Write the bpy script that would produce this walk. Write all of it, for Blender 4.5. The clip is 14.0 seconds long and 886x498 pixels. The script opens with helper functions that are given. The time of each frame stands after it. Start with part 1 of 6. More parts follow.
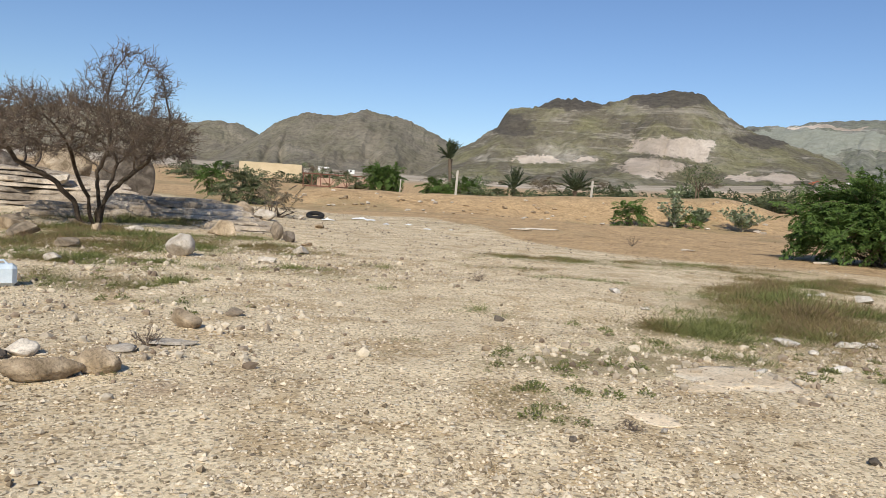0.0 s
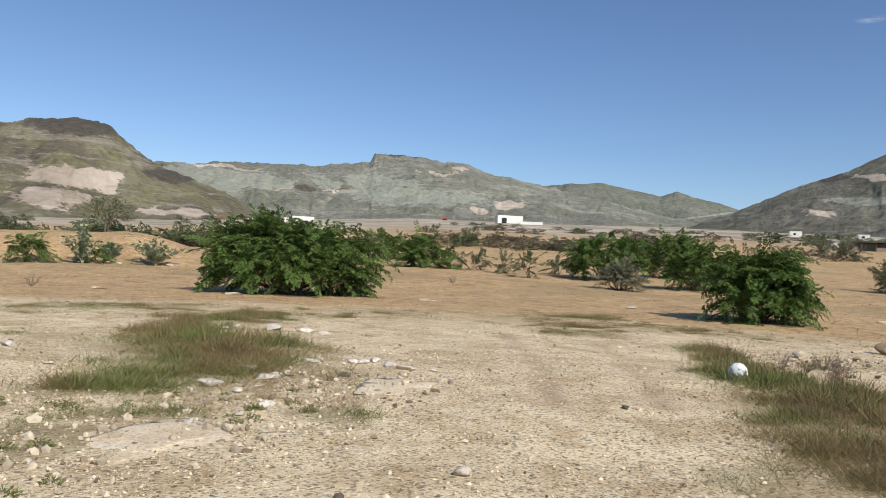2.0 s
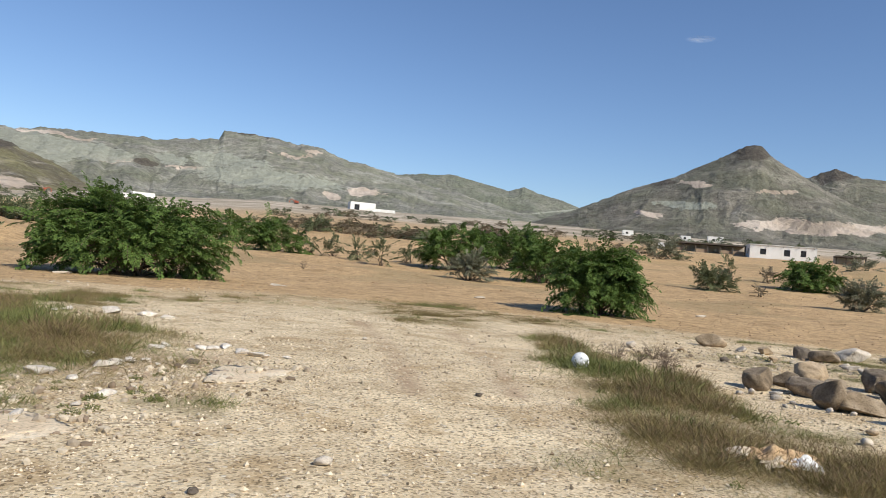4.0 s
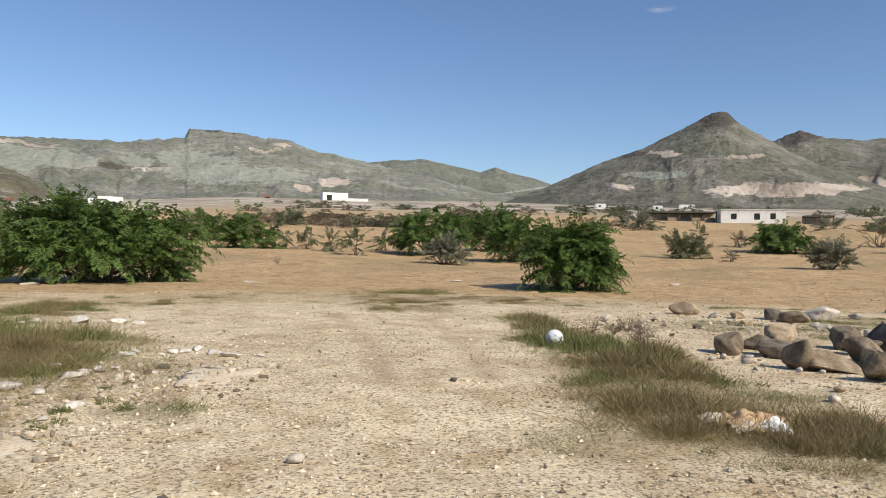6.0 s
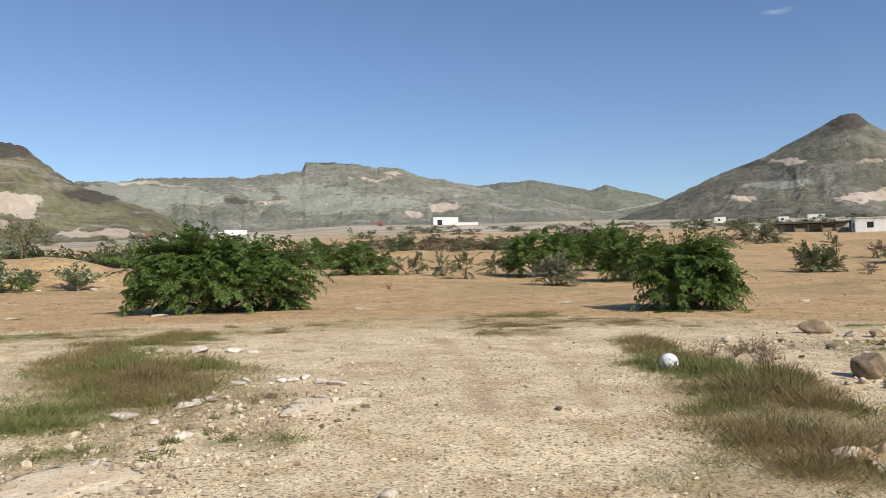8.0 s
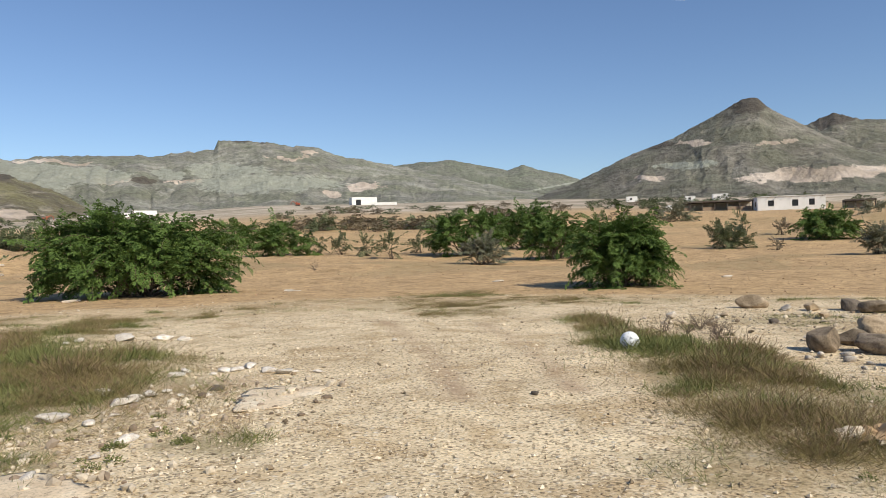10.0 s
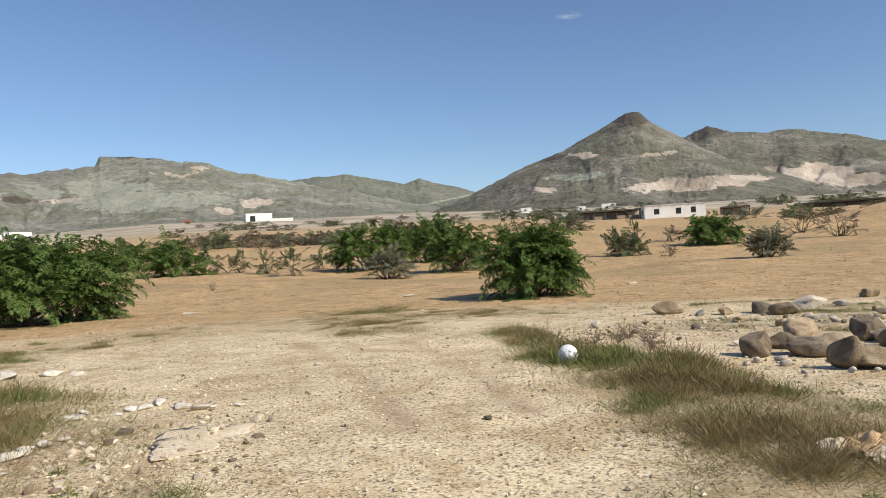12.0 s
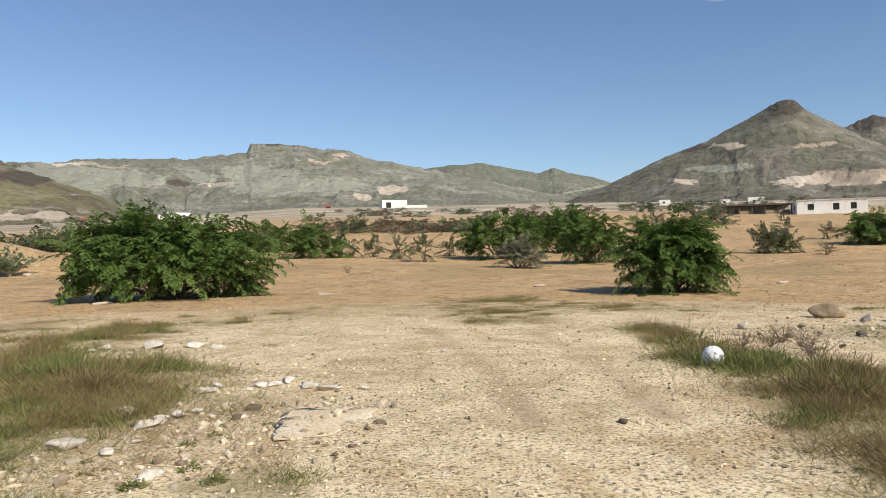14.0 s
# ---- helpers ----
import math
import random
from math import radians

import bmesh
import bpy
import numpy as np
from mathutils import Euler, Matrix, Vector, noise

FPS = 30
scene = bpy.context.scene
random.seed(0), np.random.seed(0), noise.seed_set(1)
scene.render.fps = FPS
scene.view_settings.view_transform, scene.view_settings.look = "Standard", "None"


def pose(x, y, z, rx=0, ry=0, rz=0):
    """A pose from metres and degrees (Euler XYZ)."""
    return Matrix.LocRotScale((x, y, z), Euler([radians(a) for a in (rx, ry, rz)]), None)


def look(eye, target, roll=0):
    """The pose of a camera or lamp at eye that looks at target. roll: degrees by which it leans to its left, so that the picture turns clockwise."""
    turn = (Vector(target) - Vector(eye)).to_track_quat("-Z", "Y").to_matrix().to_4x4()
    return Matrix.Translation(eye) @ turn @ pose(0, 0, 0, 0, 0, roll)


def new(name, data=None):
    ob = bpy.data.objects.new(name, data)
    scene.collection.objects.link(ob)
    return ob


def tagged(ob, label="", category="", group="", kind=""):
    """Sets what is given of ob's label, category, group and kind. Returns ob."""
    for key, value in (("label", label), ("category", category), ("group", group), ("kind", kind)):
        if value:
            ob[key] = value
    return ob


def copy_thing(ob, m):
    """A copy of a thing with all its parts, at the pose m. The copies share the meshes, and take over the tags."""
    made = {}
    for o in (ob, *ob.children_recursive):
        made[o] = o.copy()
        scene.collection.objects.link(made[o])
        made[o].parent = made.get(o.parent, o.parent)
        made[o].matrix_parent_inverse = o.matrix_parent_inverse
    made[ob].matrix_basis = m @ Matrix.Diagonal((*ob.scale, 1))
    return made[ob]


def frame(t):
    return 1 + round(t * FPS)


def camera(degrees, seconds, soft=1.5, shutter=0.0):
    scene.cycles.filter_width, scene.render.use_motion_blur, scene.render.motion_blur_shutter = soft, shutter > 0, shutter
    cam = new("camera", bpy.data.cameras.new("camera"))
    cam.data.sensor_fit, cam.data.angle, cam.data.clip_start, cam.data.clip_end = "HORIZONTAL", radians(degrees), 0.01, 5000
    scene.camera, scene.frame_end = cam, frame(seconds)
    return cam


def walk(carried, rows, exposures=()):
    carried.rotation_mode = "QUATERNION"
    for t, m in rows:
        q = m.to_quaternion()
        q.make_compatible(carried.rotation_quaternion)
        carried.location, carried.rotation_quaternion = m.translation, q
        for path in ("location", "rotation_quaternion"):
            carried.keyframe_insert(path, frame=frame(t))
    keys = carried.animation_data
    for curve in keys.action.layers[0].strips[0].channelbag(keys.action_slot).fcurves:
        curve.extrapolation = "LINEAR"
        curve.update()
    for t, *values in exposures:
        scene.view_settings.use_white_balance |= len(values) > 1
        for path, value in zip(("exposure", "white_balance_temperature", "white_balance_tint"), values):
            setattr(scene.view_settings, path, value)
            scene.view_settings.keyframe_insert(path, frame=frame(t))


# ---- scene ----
cam = camera(62.8, 14.0, soft=0.8)
PATH = [
    (0, (0.427, 0.086, 1.378), (0.022, 2.04, 1.24), 3.6),
    (0.5, (0.357, 0.309, 1.382), (0.348, 2.307, 1.287), 3.4),
    (1, (0.415, 0.55, 1.387), (0.781, 2.516, 1.351), 2.6),
    (1.5, (0.528, 0.691, 1.402), (1.268, 2.55, 1.422), 2.1),
    (2, (0.501, 0.84, 1.398), (1.566, 2.533, 1.44), 2.7),
    (2.5, (0.464, 0.916, 1.395), (1.744, 2.452, 1.434), 3.8),
    (3, (0.437, 0.947, 1.395), (1.791, 2.418, 1.44), 4.5),
    (3.5, (0.424, 0.94, 1.395), (1.79, 2.4, 1.445), 4.9),
    (4, (0.427, 0.937, 1.398), (1.814, 2.378, 1.431), 4.7),
    (4.2, (0.444, 0.942, 1.399), (1.847, 2.368, 1.415), 4.4),
    (6.3, (0.56, 0.876, 1.427), (1.987, 2.278, 1.42), 0.5),
    (6.5, (0.616, 0.876, 1.427), (2.026, 2.295, 1.43), 0.4),
    (7, (0.718, 0.822, 1.457), (2.064, 2.3, 1.488), -0.2),
    (7.5, (0.755, 0.832, 1.457), (1.997, 2.399, 1.509), -0.8),
    (7.7, (0.758, 0.864, 1.454), (1.963, 2.459, 1.511), -0.9),
    (9.8, (0.733, 1.568, 1.44), (2.061, 3.064, 1.433), -1.1),
    (10, (0.724, 1.665, 1.44), (2.1, 3.117, 1.435), -1.4),
    (10.5, (0.727, 1.855, 1.452), (2.204, 3.204, 1.445), -2.9),
    (11, (0.93, 2.088, 1.431), (2.431, 3.409, 1.442), -3.6),
    (11.5, (0.969, 2.237, 1.453), (2.48, 3.546, 1.48), -3.4),
    (12, (0.867, 2.363, 1.468), (2.432, 3.608, 1.49), -3.0),
    (12.5, (0.818, 2.476, 1.459), (2.425, 3.667, 1.473), -2.6),
    (13, (0.888, 2.537, 1.455), (2.476, 3.753, 1.472), -2.3),
    (13.5, (1.023, 2.589, 1.468), (2.522, 3.912, 1.489), -1.9),
    (14, (1.141, 2.624, 1.438), (2.457, 4.13, 1.443), -1.1),
]
walk(cam, [(t, look(eye, target, roll)) for t, eye, target, roll in PATH], exposures=[(0, 0.0, 6500, 10), (0.6, -0.09, 6500, 10), (1.4, -0.05, 6500, 10), (2.4, 0.07, 6530, 10), (4.0, 0.12, 6560, 10), (6.5, 0.11, 6700, 10), (10.0, 0.1, 6780, 10), (12.0, 0.15, 6850, 10), (14.0, 0.15, 7000, 10)])


# ---- world, sun ----
SUN_AZ, SUN_EL = 181.0, 39.0          # degrees: turn from +y towards -x, height over the plain
sun_way = Vector((-math.sin(radians(SUN_AZ)) * math.cos(radians(SUN_EL)), math.cos(radians(SUN_AZ)) * math.cos(radians(SUN_EL)), math.sin(radians(SUN_EL))))
world = bpy.data.worlds.new("sky")
scene.world = world
world.use_nodes = True
wn, wl = world.node_tree.nodes, world.node_tree.links
wn.clear()
sky = wn.new("ShaderNodeTexSky")
sky.sky_type = "NISHITA"
sky.sun_disc = False
sky.sun_elevation = radians(SUN_EL)
sky.sun_rotation = radians(-SUN_AZ)
sky.altitude = 50
sky.air_density, sky.dust_density, sky.ozone_density = 1.0, 0.15, 2.6
back = wn.new("ShaderNodeBackground")
back.inputs["Strength"].default_value = 0.097
wout = wn.new("ShaderNodeOutputWorld")
tint = wn.new("ShaderNodeMix")
tint.data_type, tint.blend_type = "RGBA", "MULTIPLY"
tint.inputs[0].default_value = 1.0
tint.inputs[7].default_value = (0.89, 0.985, 1.15, 1)
wl.new(sky.outputs[0], tint.inputs[6])
wl.new(tint.outputs[2], back.inputs[0])
wl.new(back.outputs[0], wout.inputs[0])
sun = new("sun", bpy.data.lights.new("sun", "SUN"))
sun.data.energy, sun.data.angle, sun.data.color = 4.7, radians(0.6), (1.0, 0.935, 0.81)
sun.matrix_world = look(tuple(sun_way * 100), (0, 0, 0))


# ---- noise and height of the land ----
def lattice(i, j, k, seed):
    n = (i * 374761393 + j * 668265263 + k * 2147483647 + seed * 1274126177) & 0xFFFFFFFF
    n = ((n ^ (n >> 13)) * 1274126177) & 0xFFFFFFFF
    n = ((n ^ (n >> 16)) * 2246822519) & 0xFFFFFFFF
    return ((n ^ (n >> 15)) & 0xFFFFFF) / float(0xFFFFFF)


def vnoise(x, y, z=0.0, seed=0):
    """Smooth value noise, 0 to 1, on arrays."""
    x, y, z = np.broadcast_arrays(np.asarray(x, float), np.asarray(y, float), np.asarray(z, float))
    i, j, k = np.floor(x).astype(np.int64), np.floor(y).astype(np.int64), np.floor(z).astype(np.int64)
    u, v, w = x - i, y - j, z - k
    u, v, w = u * u * (3 - 2 * u), v * v * (3 - 2 * v), w * w * (3 - 2 * w)
    out = 0
    for a in (0, 1):
        for b in (0, 1):
            for c in (0, 1):
                out = out + lattice(i + a, j + b, k + c, seed) * (u if a else 1 - u) * (v if b else 1 - v) * (w if c else 1 - w)
    return out


def fbm(x, y, z=0.0, octaves=4, seed=0):
    total, amp, norm = 0.0, 1.0, 0.0
    for o in range(octaves):
        total = total + amp * vnoise(np.asarray(x) * 2 ** o, np.asarray(y) * 2 ** o, np.asarray(z) * 2 ** o, seed + o)
        norm += amp
        amp *= 0.5
    return total / norm


def smooth(a, b, x):
    u = np.clip((x - a) / (b - a), 0, 1)
    return u * u * (3 - 2 * u)


EYE = 1.4
RISE_AZ = [-180, -100, -79, -54, -30, -17, 5, 22, 60, 180]
RISE = [0.02, 0.05, 0.058, 0.068, 0.068, 0.052, 0.032, 0.034, 0.03, 0.02]


def land(x, y):
    """Height of the ground: level near the path, then an even rise to the feet of the hills."""
    x, y = np.asarray(x, float), np.asarray(y, float)
    r, az = np.hypot(x, y), np.degrees(np.arctan2(-x, y))
    q = np.clip(r, 0, 1100) - 30
    z = np.interp(az, RISE_AZ, RISE) * np.where(q > 0, q * q / (q + 30 + 1e-6), 0)
    # bank of pushed-up soil with the fence behind it
    along = smooth(27, 20, az) * smooth(-17, -9, az)
    wob = 3 * (fbm(az / 3.0, 0, 0, 3, 7) - 0.5)
    z = z + along * np.interp(az, [-9, 0, 15], [2.1, 1.6, 1.15]) * smooth(51 + wob, 60 + wob, r) * smooth(76, 66, r)
    # sand heaps on the far side of the field
    mound = np.exp(-((az + 87) / 4.2) ** 2 - ((r - 70) / 7) ** 2) * 2.6 + np.exp(-((az + 83) / 5) ** 2 - ((r - 108) / 8) ** 2) * 2.4
    z = z + mound + np.exp(-((az + 74) / 2.6) ** 2 - ((r - 98) / 6) ** 2) * 1.0
    # soft unevenness
    near = smooth(2, 6, r)
    z = z + near * (0.10 * (fbm(x / 2.3, y / 2.3, 0, 3, 11) - 0.5) + smooth(18, 40, r) * 0.5 * (fbm(x / 9.0, y / 9.0, 0, 3, 12) - 0.5))
    z = z + 0.03 * (fbm(x / 0.45, y / 0.45, 0, 3, 13) - 0.5) * smooth(60, 25, r)
    z = z + smooth(72, 100, r) * smooth(330, 200, r) * 1.5 * (fbm(x / 16.0, y / 16.0, 0, 4, 14) - 0.45)
    # rocky rise under the bare tree
    z = z + 0.5 * np.exp(-(((x + 19) / 7) ** 2 + ((y - 25) / 5) ** 2))
    return z


def polar(az, r):
    a = radians(az)
    return -math.sin(a) * r, math.cos(a) * r


def on_land(x, y, sink=0.0):
    return (x, y, float(land(x, y)) - sink)


# ---- meshes ----
def mesh_of(name, verts, faces, material, flat=True):
    """A mesh from an array of vertices and an array of faces of one size."""
    me = bpy.data.meshes.new(name)
    v, f = np.asarray(verts, np.float32), np.asarray(faces, np.int32)
    me.vertices.add(len(v))
    me.vertices.foreach_set("co", v.ravel())
    n = f.shape[1]
    me.loops.add(f.size)
    me.loops.foreach_set("vertex_index", f.ravel())
    me.polygons.add(len(f))
    me.polygons.foreach_set("loop_start", np.arange(0, f.size, n, dtype=np.int32))
    me.update(calc_edges=True)
    me.materials.append(material)
    me.polygons.foreach_set("use_smooth", np.full(len(f), not flat))
    me.validate()
    return me


def part(name, data, material=None, parent=None, label=""):
    """One mesh object, from a bmesh or a mesh, under its thing."""
    if isinstance(data, bmesh.types.BMesh):
        me = bpy.data.meshes.new(name)
        data.to_mesh(me)
        data.free()
        me.materials.append(material)
        data = me
    ob = new(name, data)
    if parent:
        ob.parent = parent
    if label:
        tagged(ob, label)
    return ob


def thing(name, at, turn=0.0, label="", category="", group="", kind=""):
    """An empty at the base of a thing."""
    ob = new(name)
    ob.empty_display_size = 0.1
    ob.matrix_basis = pose(*at, 0, 0, turn)
    return tagged(ob, label, category, group, kind)


def box(bm, x0, x1, y0, y1, z0, z1, bevel=0.0):
    made = bmesh.ops.create_cube(bm, size=1.0, matrix=Matrix.LocRotScale(((x0 + x1) / 2, (y0 + y1) / 2, (z0 + z1) / 2), None, (x1 - x0, y1 - y0, z1 - z0)))
    if bevel:
        edges = list({e for v in made["verts"] for e in v.link_edges})
        bmesh.ops.bevel(bm, geom=edges, offset=bevel, segments=1, affect="EDGES")
    return bm


def box_part(name, x0, x1, y0, y1, z0, z1, material, parent, label="", bevel=0.0):
    return part(name, box(bmesh.new(), x0, x1, y0, y1, z0, z1, bevel), material, parent, label)


def tubes(paths, sides=5):
    """Tapered tubes along paths of (points, radii); returns vertices and quads."""
    vs, fs, base = [], [], 0
    for pts, rad in paths:
        p = np.asarray(pts, float)
        t = np.gradient(p, axis=0)
        t /= np.linalg.norm(t, axis=1)[:, None] + 1e-9
        ref = np.where(np.abs(t[:, 2:3]) > 0.9, np.array([[1.0, 0, 0]]), np.array([[0, 0, 1.0]]))
        a = np.cross(t, ref)
        a /= np.linalg.norm(a, axis=1)[:, None] + 1e-9
        b = np.cross(t, a)
        ang = np.linspace(0, 2 * math.pi, sides, endpoint=False)
        ring = p[:, None, :] + np.asarray(rad)[:, None, None] * (np.cos(ang)[None, :, None] * a[:, None, :] + np.sin(ang)[None, :, None] * b[:, None, :])
        vs.append(ring.reshape(-1, 3))
        n = len(p)
        i = np.arange(n - 1)[:, None] * sides
        j = np.arange(sides)[None, :]
        k = (j + 1) % sides
        fs.append(np.stack([base + i + j, base + i + k, base + i + sides + k, base + i + sides + j], -1).reshape(-1, 4))
        base += n * sides
    return np.concatenate(vs), np.concatenate(fs)


def unit(v):
    return v / (np.linalg.norm(v, axis=-1, keepdims=True) + 1e-9)


def blades(root, way, side, length, width):
    """Leaf-shaped quads: narrow at root and tip."""
    root, way, side = np.asarray(root), unit(np.asarray(way)), unit(np.asarray(side))
    L, W = np.asarray(length)[:, None], np.asarray(width)[:, None]
    v = np.stack([root, root + way * L * 0.45 + side * W / 2, root + way * L, root + way * L * 0.5 - side * W / 2], 1)
    return v.reshape(-1, 3), np.arange(len(root) * 4).reshape(-1, 4)


# ---- materials ----
def material(name, rough=0.9):
    m = bpy.data.materials.new(name)
    m.use_nodes = True
    n = m.node_tree.nodes
    b = n["Principled BSDF"]
    b.inputs["Roughness"].default_value = rough
    b.inputs["Specular IOR Level"].default_value = 0.25
    return m, n, m.node_tree.links, b


def noise_node(n, l, scale, detail=6, rough=0.6, vec=None, dist=0.0):
    t = n.new("ShaderNodeTexNoise")
    t.inputs["Scale"].default_value, t.inputs["Detail"].default_value, t.inputs["Roughness"].default_value = scale, detail, rough
    t.inputs["Distortion"].default_value = dist
    if vec is not None:
        l.new(vec, t.inputs["Vector"])
    return t.outputs["Fac"]


def ramp(n, l, fac, stops):
    r = n.new("ShaderNodeValToRGB")
    e = r.color_ramp.elements
    while len(e) < len(stops):
        e.new(0.5)
    for el, (p, c) in zip(e, stops):
        el.position, el.color = p, (*c, 1) if len(c) == 3 else (c[0], c[0], c[0], 1)
    l.new(fac, r.inputs[0])
    return r.outputs[0]


def blend(n, l, fac, a, b, how="MIX"):
    m = n.new("ShaderNodeMix")
    m.data_type, m.blend_type = "RGBA", how
    for sock, val in ((m.inputs[0], fac), (m.inputs[6], a), (m.inputs[7], b)):
        if isinstance(val, (int, float)):
            sock.default_value = val
        elif isinstance(val, tuple):
            sock.default_value = (*val, 1)
        else:
            l.new(val, sock)
    return m.outputs[2]


def arith(n, l, how, a, b):
    m = n.new("ShaderNodeMath")
    m.operation = how
    for sock, val in zip(m.inputs, (a, b)):
        if isinstance(val, (int, float)):
            sock.default_value = val
        else:
            l.new(val, sock)
    return m.outputs[0]


def bump(n, l, b, height, strength, distance):
    k = n.new("ShaderNodeBump")
    k.inputs["Strength"].default_value, k.inputs["Distance"].default_value = strength, distance
    l.new(height, k.inputs["Height"])
    l.new(k.outputs[0], b.inputs["Normal"])


def coords(n):
    return n.new("ShaderNodeTexCoord").outputs["Object"]


def stone_mat(name, dark, mid, pale, scale=5.0, rough=0.92, relief=0.02):
    """Weathered stone: broad tone, stains and grain; each stone a little different."""
    m, n, l, b = material(name, rough)
    c = coords(n)
    info = n.new("ShaderNodeObjectInfo")
    big = noise_node(n, l, scale * 0.6, 5, 0.6, c, 0.6)
    fine = noise_node(n, l, scale * 9, 6, 0.7, c)
    col = ramp(n, l, big, [(0.34, dark), (0.5, mid), (0.66, pale)])
    grain = ramp(n, l, fine, [(0.34, (0.45,)), (0.48, (0.95,)), (0.68, (1.2,))])
    col = blend(n, l, 0.8, col, grain, "MULTIPLY")
    hsv = n.new("ShaderNodeHueSaturation")
    l.new(arith(n, l, "ADD", arith(n, l, "MULTIPLY", info.outputs["Random"], 0.4), 0.8), hsv.inputs["Value"])
    l.new(col, hsv.inputs["Color"])
    l.new(hsv.outputs[0], b.inputs["Base Color"])
    bump(n, l, b, fine, 0.6, relief)
    return m


def leaf_mat(name, dark, light, rough=0.6, scale=1.2):
    """Foliage: every leaf its own tone, with a slow change through the crown."""
    m, n, l, b = material(name, rough)
    geo = n.new("ShaderNodeNewGeometry")
    big = noise_node(n, l, scale, 3, 0.5, coords(n))
    f = arith(n, l, "ADD", arith(n, l, "MULTIPLY", geo.outputs["Random Per Island"], 0.6), arith(n, l, "MULTIPLY", big, 0.5))
    l.new(ramp(n, l, f, [(0.15, dark), (0.85, light)]), b.inputs["Base Color"])
    b.inputs["Subsurface Weight"].default_value = 0.0
    tr = n.new("ShaderNodeBsdfTranslucent")
    l.new(ramp(n, l, f, [(0.15, dark), (0.85, light)]), tr.inputs[0])
    mix = n.new("ShaderNodeMixShader")
    mix.inputs[0].default_value = 0.25
    l.new(b.outputs[0], mix.inputs[1])
    l.new(tr.outputs[0], mix.inputs[2])
    l.new(mix.outputs[0], n["Material Output"].inputs[0])
    return m


def plain_mat(name, a, b2, scale=3.0, rough=0.8, relief=0.005):
    """Paint, plaster, metal or wood with stains at two scales."""
    m, n, l, b = material(name, rough)
    c = coords(n)
    big = noise_node(n, l, scale, 5, 0.6, c)
    fine = noise_node(n, l, scale * 14, 4, 0.6, c)
    col = ramp(n, l, big, [(0.3, a), (0.7, b2)])
    col = blend(n, l, 0.5, col, ramp(n, l, fine, [(0.3, (0.8,)), (0.7, (1.08,))]), "MULTIPLY")
    l.new(col, b.inputs["Base Color"])
    bump(n, l, b, fine, 0.3, relief)
    return m


